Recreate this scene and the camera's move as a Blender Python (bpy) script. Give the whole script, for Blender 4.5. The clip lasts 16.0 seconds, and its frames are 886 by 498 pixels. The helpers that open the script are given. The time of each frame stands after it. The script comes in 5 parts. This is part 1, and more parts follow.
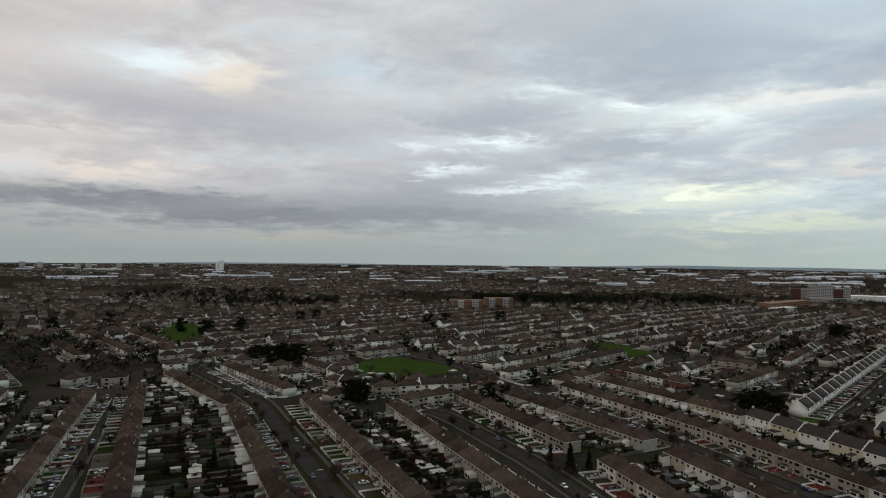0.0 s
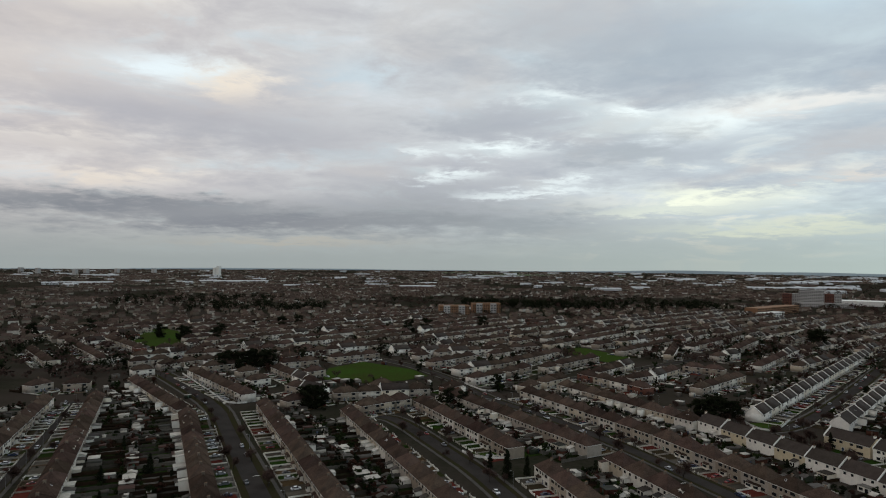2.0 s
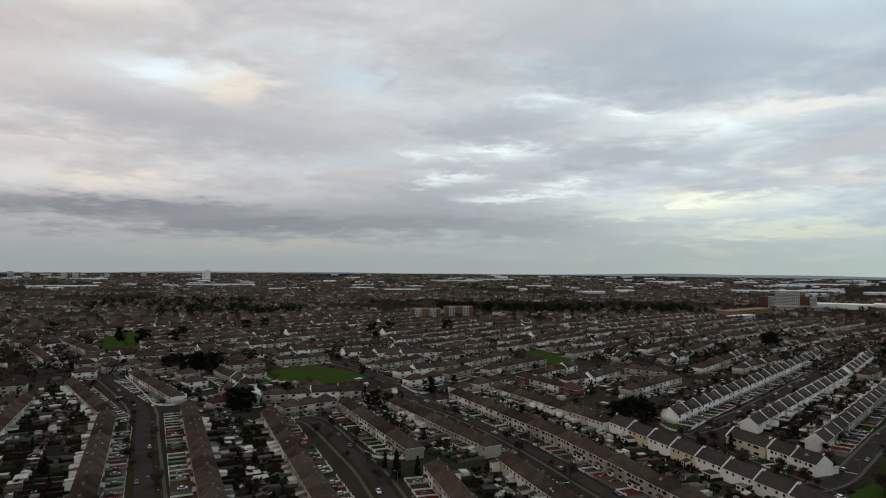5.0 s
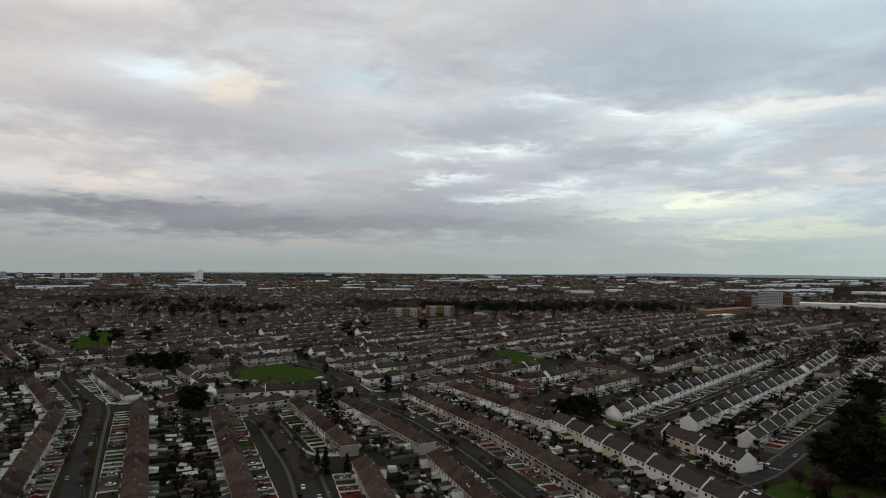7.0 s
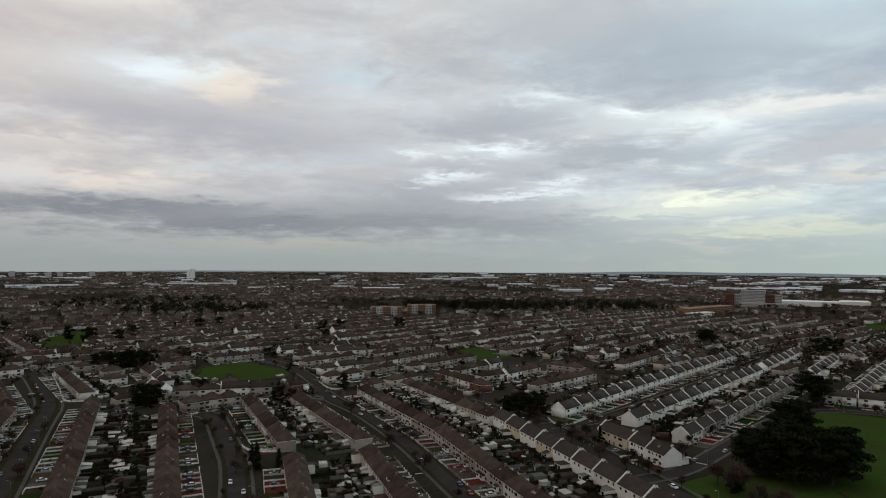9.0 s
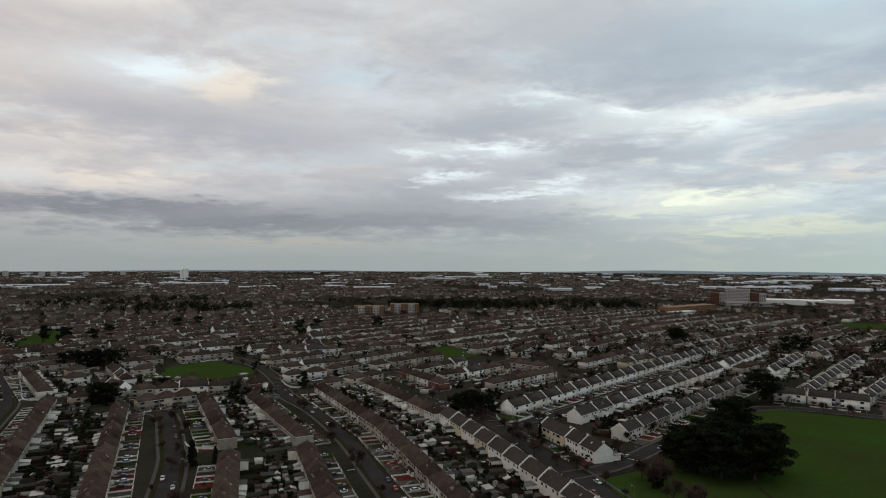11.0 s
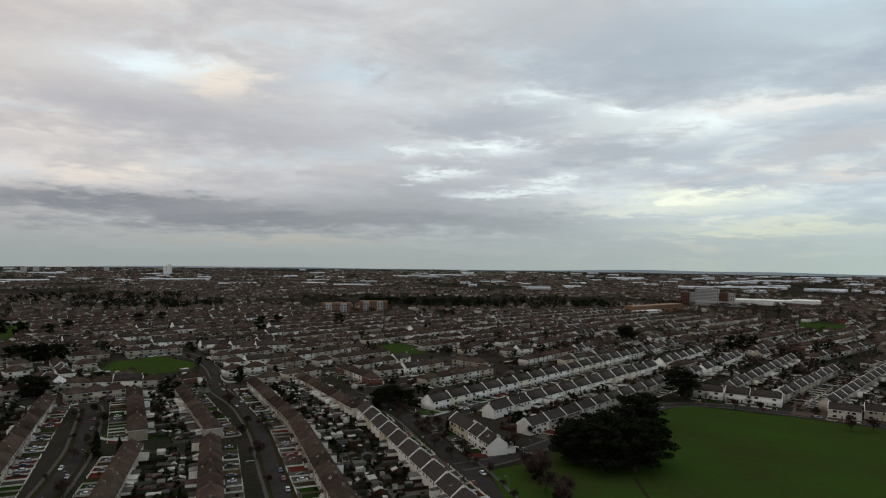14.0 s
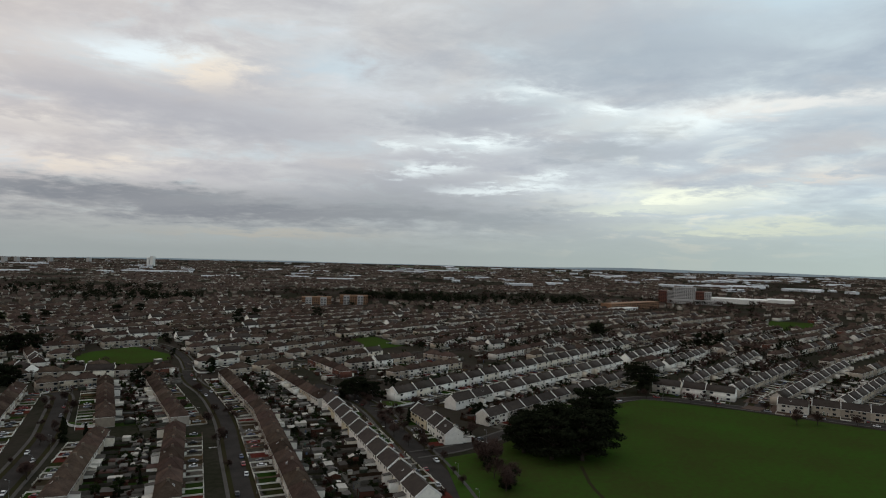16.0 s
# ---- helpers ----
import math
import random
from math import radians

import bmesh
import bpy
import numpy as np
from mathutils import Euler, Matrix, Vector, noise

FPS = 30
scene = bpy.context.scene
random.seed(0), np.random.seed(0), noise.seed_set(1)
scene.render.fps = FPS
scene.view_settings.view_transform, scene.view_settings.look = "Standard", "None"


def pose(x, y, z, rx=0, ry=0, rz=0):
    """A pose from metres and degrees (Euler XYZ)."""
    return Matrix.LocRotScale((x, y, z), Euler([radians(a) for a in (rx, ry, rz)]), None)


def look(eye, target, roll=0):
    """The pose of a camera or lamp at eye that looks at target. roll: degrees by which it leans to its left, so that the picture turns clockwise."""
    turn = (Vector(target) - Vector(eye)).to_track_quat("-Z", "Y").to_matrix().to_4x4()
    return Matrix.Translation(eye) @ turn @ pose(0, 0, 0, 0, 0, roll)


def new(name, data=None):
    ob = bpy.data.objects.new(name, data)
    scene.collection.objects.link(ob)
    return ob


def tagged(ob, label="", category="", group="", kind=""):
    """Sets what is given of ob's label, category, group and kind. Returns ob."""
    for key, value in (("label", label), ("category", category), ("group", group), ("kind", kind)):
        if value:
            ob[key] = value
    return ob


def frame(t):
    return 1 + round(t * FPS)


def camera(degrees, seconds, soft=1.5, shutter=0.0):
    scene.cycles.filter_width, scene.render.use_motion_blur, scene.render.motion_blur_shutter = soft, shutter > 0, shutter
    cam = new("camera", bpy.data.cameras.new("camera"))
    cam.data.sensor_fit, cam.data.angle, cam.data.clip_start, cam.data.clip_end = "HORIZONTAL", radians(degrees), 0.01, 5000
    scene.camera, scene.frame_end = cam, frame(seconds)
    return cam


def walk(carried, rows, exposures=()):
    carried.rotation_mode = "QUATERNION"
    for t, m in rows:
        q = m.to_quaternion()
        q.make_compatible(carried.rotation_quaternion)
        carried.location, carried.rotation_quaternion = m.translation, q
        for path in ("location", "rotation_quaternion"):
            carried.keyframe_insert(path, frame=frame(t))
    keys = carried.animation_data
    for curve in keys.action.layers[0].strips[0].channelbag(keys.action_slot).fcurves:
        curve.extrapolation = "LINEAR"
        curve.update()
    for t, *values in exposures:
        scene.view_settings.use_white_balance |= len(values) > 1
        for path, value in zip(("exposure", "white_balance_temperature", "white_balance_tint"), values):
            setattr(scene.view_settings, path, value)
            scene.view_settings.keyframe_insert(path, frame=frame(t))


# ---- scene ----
cam = camera(69.5, 16.0, soft=1.1)
METRES, EYE, TILT, LEAN, TURN = 245.0, 96.6, 0.6, -0.6, 0.0
ROWS = [
    (0.0, 0.0, 0.0, 0.0, 0.0, 0.0, -0.0),
    (0.5, 0.0277, 0.0019, 0.0001, 0.14, 0.14, 0.06),
    (1.0, 0.0577, 0.0023, 0.0, 0.22, 0.27, 0.08),
    (1.5, 0.0891, 0.0018, -0.0, 0.25, 0.37, 0.08),
    (2.0, 0.1218, -0.0001, 0.0002, 0.26, 0.47, 0.09),
    (2.5, 0.155, -0.0028, -0.0, 0.25, 0.54, 0.1),
    (3.0, 0.189, -0.006, -0.0001, 0.25, 0.61, 0.11),
    (3.5, 0.2226, -0.0093, 0.0001, 0.21, 0.68, 0.13),
    (4.0, 0.2565, -0.0131, 0.0002, 0.19, 0.72, 0.13),
    (6.5, 0.4242, -0.0366, -0.0, 0.08, 0.8, 0.19),
    (7.0, 0.4574, -0.042, -0.0001, 0.05, 0.77, 0.2),
    (7.5, 0.4879, -0.047, 0.0003, 0.01, 0.73, 0.22),
    (8.0, 0.5244, -0.0529, 0.0006, -0.03, 0.68, 0.24),
    (8.5, 0.5551, -0.0577, 0.0004, -0.06, 0.65, 0.26),
    (9.0, 0.591, -0.0634, 0.0004, -0.09, 0.63, 0.27),
    (11.5, 0.7555, -0.0893, 0.0007, -0.17, 0.55, 0.37),
    (12.0, 0.7908, -0.0963, 0.0008, -0.19, 0.55, 0.39),
    (12.5, 0.8207, -0.1027, 0.001, -0.19, 0.54, 0.38),
    (13.0, 0.8563, -0.1102, 0.0013, -0.21, 0.54, 0.38),
    (13.5, 0.8846, -0.1172, 0.0013, -0.39, 0.48, 0.14),
    (14.0, 0.9119, -0.125, 0.0017, -0.76, 0.37, -0.09),
    (14.5, 0.9298, -0.133, 0.002, -1.13, 0.32, -0.32),
    (15.0, 0.9462, -0.1449, 0.0025, -1.39, 0.2, -0.55),
    (15.5, 0.9584, -0.1574, 0.0028, -1.61, 0.11, -0.71),
    (16.0, 0.9691, -0.1744, 0.0034, -1.87, -0.02, -0.87),
]
walk(cam, [(t, pose(0, 0, EYE, TILT, LEAN, TURN) @ pose(METRES * x, METRES * y, METRES * z, 90 + pitch, roll, yaw)) for t, x, y, z, yaw, pitch, roll in ROWS])

# ---- world, sun, exposure ----
import itertools

SUN_AZ, SUN_EL = radians(24), radians(7)
world = bpy.data.worlds.new("overcast_sky")
scene.world = world
world.use_nodes = True
wt = world.node_tree
wt.nodes.clear()


def wn(kind, **kw):
    n = wt.nodes.new(kind)
    for k, v in kw.items():
        n.inputs[k].default_value = v
    return n


def wl(a, b):
    wt.links.new(a, b)


def wmath(op, a, b=None):
    n = wt.nodes.new("ShaderNodeMath")
    n.operation = op
    for i, v in enumerate((a, b)):
        if v is None:
            continue
        if isinstance(v, (int, float)):
            n.inputs[i].default_value = v
        else:
            wl(v, n.inputs[i])
    return n.outputs[0]


def wramp(fac, stops):
    n = wt.nodes.new("ShaderNodeValToRGB")
    while len(n.color_ramp.elements) < len(stops):
        n.color_ramp.elements.new(0.5)
    for e, (p, c) in zip(n.color_ramp.elements, stops):
        e.position, e.color = p, (*c, 1)
    wl(fac, n.inputs[0])
    return n.outputs[0]


def wmix(fac, a, b, blend="MIX"):
    n = wt.nodes.new("ShaderNodeMix")
    n.data_type, n.blend_type = "RGBA", blend
    for sock, v in ((n.inputs[0], fac), (n.inputs[6], a), (n.inputs[7], b)):
        if isinstance(v, (int, float)):
            sock.default_value = v
        elif isinstance(v, tuple):
            sock.default_value = (*v, 1)
        else:
            wl(v, sock)
    return n.outputs[2]


sky = wt.nodes.new("ShaderNodeTexSky")
sky.sky_type, sky.sun_disc = "NISHITA", False
sky.sun_elevation, sky.sun_rotation = SUN_EL, SUN_AZ
coord = wt.nodes.new("ShaderNodeTexCoord")
sep = wt.nodes.new("ShaderNodeSeparateXYZ")
wl(coord.outputs["Generated"], sep.inputs[0])
up = wmath("MAXIMUM", sep.outputs[2], 0.0)
flat = wmath("DIVIDE", 1.0, wmath("ADD", up, 0.35))
comb = wt.nodes.new("ShaderNodeCombineXYZ")
wl(wmath("MULTIPLY", sep.outputs[0], flat), comb.inputs[0])
wl(wmath("MULTIPLY", sep.outputs[1], flat), comb.inputs[1])
wl(wmath("MULTIPLY", up, wmath("MULTIPLY", flat, 2.6)), comb.inputs[2])


def cloud_noise(scale, detail, rough, shift, stretch=(1, 1, 1), warp=0.0):
    m = wt.nodes.new("ShaderNodeMapping")
    m.inputs["Location"].default_value = shift
    m.inputs["Scale"].default_value = stretch
    wl(comb.outputs[0], m.inputs[0])
    n = wn("ShaderNodeTexNoise", Scale=scale, Detail=detail, Roughness=rough, Distortion=warp)
    wl(m.outputs[0], n.inputs["Vector"])
    return n.outputs["Fac"]


big = cloud_noise(1.5, 4.0, 0.5, (3.1, 1.7, 0.4), (1, 1, 1.3), 0.3)
mid = cloud_noise(4.0, 7.0, 0.58, (7.3, 2.2, 1.2), (1, 1, 1.7), 0.4)
fine = cloud_noise(11.0, 6.0, 0.62, (1.3, 9.2, 0.7), (1, 1, 2.0), 0.3)
azim = wmath("ARCTAN2", sep.outputs[0], sep.outputs[1])
ragged = wmath("ADD", wmath("MULTIPLY", wmath("SUBTRACT", mid, 0.5), 0.26), wmath("MULTIPLY", wmath("SUBTRACT", fine, 0.5), 0.20))
ragged_up = wmath("ADD", wmath("MULTIPLY", wmath("SUBTRACT", mid, 0.5), 0.045), wmath("MULTIPLY", wmath("SUBTRACT", fine, 0.5), 0.04))


def bank(az, el, wide, tall):
    """A soft, ragged bank of cloud, or a break in it, at a bearing and height in degrees."""
    dx = wmath("DIVIDE", wmath("SUBTRACT", wmath("ADD", azim, ragged), radians(az)), radians(wide))
    dz = wmath("DIVIDE", wmath("SUBTRACT", wmath("ADD", up, ragged_up), radians(el)), radians(tall))
    s = wmath("ADD", wmath("MULTIPLY", dx, dx), wmath("MULTIPLY", dz, dz))
    return wmath("POWER", 2.718, wmath("MULTIPLY", s, -1.0))


side = wramp(wmath("ADD", wmath("MULTIPLY", azim, 0.7), 0.5), [(0.05, (0.70, 0.635, 0.625)), (0.5, (0.60, 0.60, 0.63)), (0.95, (0.58, 0.65, 0.71))])
dens = wmath("ADD", wmath("ADD", wmath("MULTIPLY", big, 0.40), wmath("MULTIPLY", mid, 0.42)), wmath("MULTIPLY", fine, 0.18))
shade = wramp(dens, [(0.36, (1.25, 1.27, 1.28)), (0.45, (1.07, 1.07, 1.06)), (0.52, (0.94, 0.93, 0.94)), (0.62, (0.78, 0.78, 0.82))])
clouds = wmix(1.0, side, shade, "MULTIPLY")
blue = wmix(0.75, wmix(1.0, sky.outputs[0], (0.06, 0.06, 0.06), "MULTIPLY"), (0.66, 0.80, 0.90))
gap = wramp(mid, [(0.34, (1, 1, 1)), (0.44, (0, 0, 0))])
clouds = wmix(wmath("MULTIPLY", gap, 0.35), clouds, blue)
warm = wramp(cloud_noise(2.3, 5.0, 0.55, (5.5, 8.1, 2.0), (1, 1, 1.7)), [(0.52, (0, 0, 0)), (0.66, (1, 1, 1))])
clouds = wmix(wmath("MULTIPLY", warm, 0.3), clouds, (0.74, 0.65, 0.60))
# the layer seen edge-on near the horizon
low = wramp(up, [(0.0, (0.95, 0.95, 0.95)), (0.025, (0.8, 0.8, 0.8)), (0.10, (0, 0, 0))])
low_col = wramp(wmath("ADD", wmath("MULTIPLY", azim, 0.7), 0.5), [(0.05, (0.33, 0.35, 0.35)), (0.5, (0.36, 0.385, 0.38)), (0.95, (0.47, 0.53, 0.50))])
clouds = wmix(low, clouds, low_col)


def feature(az, el, wide, tall, colour, k):
    return wmix(wmath("MULTIPLY", bank(az, el, wide, tall), k), clouds, colour)


GREY, PALE, CREAM, BLUE = (0.25, 0.255, 0.285), (1.00, 1.06, 1.07), (0.94, 0.80, 0.68), (0.62, 0.76, 0.86)
# bearing, height, half width, half height, colour, strength
CLOUD_BANKS = [
    (-16, 10.5, 10, 2.4, (0.43, 0.43, 0.48), 0.6), (17.5, 17.0, 13, 3.0, (0.40, 0.46, 0.53), 0.6), (6, 19.5, 8, 2.2, (0.46, 0.48, 0.53), 0.5),
    (2, 12.0, 6, 1.3, (0.42, 0.44, 0.49), 0.6), (16, 9.4, 5, 1.2, (0.41, 0.44, 0.48), 0.6), (33.5, 9.3, 5, 1.1, (0.60, 0.56, 0.56), 0.6),
    (-28, 12.0, 8, 1.2, (0.46, 0.45, 0.50), 0.5), (-2, 5.8, 12, 1.6, (0.38, 0.39, 0.42), 0.6), (-1.7, 3.5, 11, 1.5, (0.30, 0.315, 0.34), 0.8),
    (-29, 4.4, 17, 0.9, GREY, 0.95), (-17, 3.3, 14, 0.9, GREY, 0.92), (8, 3.2, 5, 1.0, (0.33, 0.355, 0.38), 0.6), (-14, 1.5, 8, 0.4, (0.50, 0.45, 0.39), 0.6),
    (4, 9.9, 5, 0.6, PALE, 0.85), (-4, 9.4, 2.4, 0.4, PALE, 0.6), (0, 7.7, 3, 0.5, PALE, 0.7), (7.8, 6.1, 5, 0.4, PALE, 0.65), (10.5, 7.1, 2.5, 0.35, PALE, 0.6),
    (8, 14.1, 4, 0.6, PALE, 0.6), (15, 12.6, 3.2, 0.6, PALE, 0.85), (22, 11.5, 5, 1.2, PALE, 0.8), (30, 12.3, 8, 0.6, (0.96, 0.91, 0.87), 0.8),
    (23, 5.6, 6, 0.8, (1.04, 1.04, 0.86), 0.95), (20, 4.5, 6, 0.4, (0.88, 0.90, 0.76), 0.6), (29, 2.9, 9, 0.5, (0.76, 0.77, 0.62), 0.75), (33, 6.8, 3, 0.35, CREAM, 0.5),
    (-24, 15.1, 5.5, 1.1, (0.92, 1.0, 1.05), 0.85), (-18.5, 14.6, 3, 1.3, CREAM, 0.85), (-31, 19.8, 6, 0.9, (0.98, 0.89, 0.81), 0.65), (-7.5, 15.8, 4, 1.5, BLUE, 0.5),
    (-33, 9.4, 5, 0.5, (0.86, 0.78, 0.73), 0.5), (-28.5, 6.4, 4.5, 0.6, CREAM, 0.6), (31.5, 21.3, 7, 2.5, BLUE, 0.75),
]
for az, el, wide, tall, colour, k in CLOUD_BANKS:
    clouds = feature(az, el, wide, tall, colour, k)
sun_dir = Vector((math.sin(SUN_AZ) * math.cos(SUN_EL), math.cos(SUN_AZ) * math.cos(SUN_EL), math.sin(SUN_EL)))
clouds = wmix(1.0, clouds, (0.95, 1.0, 1.0), "MULTIPLY")
bg = wn("ShaderNodeBackground", Strength=1.0)
wl(clouds, bg.inputs[0])
out = wt.nodes.new("ShaderNodeOutputWorld")
wl(bg.outputs[0], out.inputs[0])

sun = bpy.data.lights.new("veiled_sun", "SUN")
sun.energy, sun.angle, sun.color = 0.35, radians(25), (1.0, 0.95, 0.88)
new("veiled_sun", sun).matrix_world = look(sun_dir * 100, (0, 0, 0))
scene.view_settings.exposure = 0.0


# ---- materials ----
MATS = {}


def mat(name, col, col2=None, fine=8.0, coarse=0.6, amount=0.5, rough=0.85, vary=0.0, bump=0.0, metal=0.0, island=False, hue=0.0):
    """A surface with grain and stains in world metres, varied a little from piece to piece."""
    m = bpy.data.materials.new(name)
    m.use_nodes = True
    nt = m.node_tree
    b = nt.nodes["Principled BSDF"]
    b.inputs["Roughness"].default_value, b.inputs["Metallic"].default_value = rough, metal
    b.inputs["Specular IOR Level"].default_value = 0.5 if rough < 0.55 else (0.1 if rough < 0.89 else 0.0)
    geo = nt.nodes.new("ShaderNodeNewGeometry")

    def noise_at(scale, detail):
        n = nt.nodes.new("ShaderNodeTexNoise")
        n.inputs["Scale"].default_value, n.inputs["Detail"].default_value = scale, detail
        nt.links.new(geo.outputs["Position"], n.inputs["Vector"])
        return n.outputs["Fac"]

    f, c = noise_at(fine, 3.0), noise_at(coarse, 4.0)
    add = nt.nodes.new("ShaderNodeMath")
    add.operation = "ADD"
    nt.links.new(f, add.inputs[0])
    nt.links.new(c, add.inputs[1])
    ramp = nt.nodes.new("ShaderNodeMapRange")
    ramp.inputs["From Min"].default_value, ramp.inputs["From Max"].default_value = 0.75, 1.25
    nt.links.new(add.outputs[0], ramp.inputs["Value"])
    mix = nt.nodes.new("ShaderNodeMix")
    mix.data_type = "RGBA"
    lo = col2 or tuple(v * (1 - amount) for v in col)
    mix.inputs[6].default_value, mix.inputs[7].default_value = (*lo, 1), (*col, 1)
    nt.links.new(ramp.outputs[0], mix.inputs[0])
    last = mix.outputs[2]
    if vary or hue:
        if island:
            rnd = geo.outputs["Random Per Island"]
        else:
            rnd = nt.nodes.new("ShaderNodeObjectInfo").outputs["Random"]
        hsv = nt.nodes.new("ShaderNodeHueSaturation")
        mr = nt.nodes.new("ShaderNodeMapRange")
        mr.inputs["To Min"].default_value, mr.inputs["To Max"].default_value = 1 - vary, 1 + vary
        nt.links.new(rnd, mr.inputs["Value"])
        nt.links.new(mr.outputs[0], hsv.inputs["Value"])
        if hue:
            mh = nt.nodes.new("ShaderNodeMapRange")
            mh.inputs["To Min"].default_value, mh.inputs["To Max"].default_value = 0.5 - hue, 0.5 + hue
            w = nt.nodes.new("ShaderNodeMath")
            w.operation = "FRACT"
            k = nt.nodes.new("ShaderNodeMath")
            k.operation = "MULTIPLY"
            k.inputs[1].default_value = 7.31
            nt.links.new(rnd, k.inputs[0])
            nt.links.new(k.outputs[0], w.inputs[0])
            nt.links.new(w.outputs[0], mh.inputs["Value"])
            nt.links.new(mh.outputs[0], hsv.inputs["Hue"])
        nt.links.new(last, hsv.inputs["Color"])
        last = hsv.outputs[0]
    nt.links.new(last, b.inputs["Base Color"])
    if bump:
        bp = nt.nodes.new("ShaderNodeBump")
        bp.inputs["Strength"].default_value, bp.inputs["Distance"].default_value = bump, 0.05
        nt.links.new(f, bp.inputs["Height"])
        nt.links.new(bp.outputs[0], b.inputs["Normal"])
    MATS[name] = m
    return m


def choice_mat(name, colours, rough=0.8, island=False, metal=0.0, wear=0.25):
    """A surface whose colour is drawn from a few, piece by piece, with a little dirt."""
    m = mat(name, (0.5, 0.5, 0.5), rough=rough, metal=metal)
    nt = m.node_tree
    b = nt.nodes["Principled BSDF"]
    rnd = nt.nodes.new("ShaderNodeNewGeometry").outputs["Random Per Island"] if island else nt.nodes.new("ShaderNodeObjectInfo").outputs["Random"]
    r = nt.nodes.new("ShaderNodeValToRGB")
    r.color_ramp.interpolation = "CONSTANT"
    while len(r.color_ramp.elements) < len(colours):
        r.color_ramp.elements.new(0.5)
    for i, (e, c) in enumerate(zip(r.color_ramp.elements, colours)):
        e.position, e.color = i / len(colours), (*c, 1)
    nt.links.new(rnd, r.inputs[0])
    old = b.inputs["Base Color"].links[0].from_node
    mx = nt.nodes.new("ShaderNodeMix")
    mx.data_type, mx.blend_type = "RGBA", "MULTIPLY"
    mx.inputs[0].default_value = 1.0
    old.inputs[6].default_value, old.inputs[7].default_value = (1 - wear, 1 - wear, 1 - wear, 1), (1, 1, 1, 1)
    nt.links.new(r.outputs[0], mx.inputs[6])
    nt.links.new(old.outputs[2], mx.inputs[7])
    nt.links.new(mx.outputs[2], b.inputs["Base Color"])
    return m


mat("roof_brown", (0.078, 0.054, 0.042), (0.036, 0.026, 0.021), fine=2.0, coarse=0.22, rough=0.9, vary=0.34, hue=0.014)
mat("roof_grey", (0.050, 0.040, 0.033), (0.029, 0.023, 0.020), fine=3.0, coarse=0.35, rough=0.85, vary=0.2, hue=0.01)
choice_mat("render_mixed", [(0.412, 0.377, 0.316), (0.319, 0.277, 0.224), (0.571, 0.543, 0.479), (0.274, 0.233, 0.184), (0.457, 0.399, 0.306), (0.354, 0.322, 0.275), (0.662, 0.632, 0.561), (0.388, 0.344, 0.275)], 0.9)
choice_mat("render_white", [(0.808, 0.784, 0.711), (0.692, 0.661, 0.587), (0.820, 0.806, 0.731), (0.727, 0.672, 0.557), (0.762, 0.739, 0.680)], 0.85, wear=0.18)
mat("render_drab", (0.17, 0.14, 0.11), (0.11, 0.09, 0.07), fine=4, vary=0.2)
mat("render_yellow", (0.60, 0.52, 0.36), amount=0.2)
mat("brick_red", (0.15, 0.062, 0.042), (0.09, 0.04, 0.03), fine=6)
mat("brick_orange", (0.2400, 0.1360, 0.0760), (0.1760, 0.0960, 0.0560), fine=4)
mat("concrete", (0.42, 0.41, 0.39), (0.32, 0.31, 0.30), fine=4, vary=0.1)
mat("white_paint", (0.76, 0.75, 0.71), (0.58, 0.57, 0.53), fine=5, vary=0.08, rough=0.6)
choice_mat("garden_wall_paint", [(0.762, 0.740, 0.662), (0.309, 0.280, 0.239), (0.639, 0.610, 0.543), (0.165, 0.120, 0.083), (0.721, 0.690, 0.607), (0.412, 0.380, 0.322)], 0.8)
mat("glass", (0.018, 0.021, 0.024), (0.010, 0.012, 0.014), rough=0.2)
MATS["glass"].node_tree.nodes["Principled BSDF"].inputs["Specular IOR Level"].default_value = 0.3
choice_mat("door_paint", [(0.16, 0.02, 0.02), (0.05, 0.08, 0.14), (0.55, 0.55, 0.54), (0.10, 0.055, 0.03), (0.04, 0.10, 0.06)], 0.5)
mat("asphalt", (0.047, 0.042, 0.038), (0.031, 0.028, 0.026), fine=2.5, coarse=0.12, rough=0.9)
mat("pavement_grey", (0.075, 0.068, 0.060), (0.050, 0.046, 0.041), fine=2.0, coarse=0.2)
mat("grass", (0.031, 0.064, 0.011), (0.034, 0.041, 0.012), fine=0.35, coarse=0.022, rough=0.95)
mat("verge", (0.026, 0.028, 0.011), (0.032, 0.024, 0.016), fine=0.9, coarse=0.1, rough=0.95)
choice_mat("garden_floor", [(0.023, 0.038, 0.010), (0.067, 0.059, 0.047), (0.030, 0.034, 0.013), (0.100, 0.089, 0.072), (0.047, 0.037, 0.023), (0.021, 0.045, 0.008), (0.106, 0.029, 0.022), (0.079, 0.054, 0.029)], 0.95, wear=0.4)
choice_mat("yard_floor", [(0.120, 0.110, 0.094), (0.026, 0.046, 0.010), (0.070, 0.061, 0.050), (0.017, 0.022, 0.008), (0.030, 0.024, 0.016), (0.014, 0.025, 0.006), (0.054, 0.049, 0.041), (0.024, 0.023, 0.013), (0.012, 0.016, 0.005)], 0.95, wear=0.5)
choice_mat("fence_panel", [(0.039, 0.025, 0.016), (0.072, 0.064, 0.052), (0.027, 0.019, 0.013), (0.135, 0.123, 0.105)], 0.9, wear=0.4)
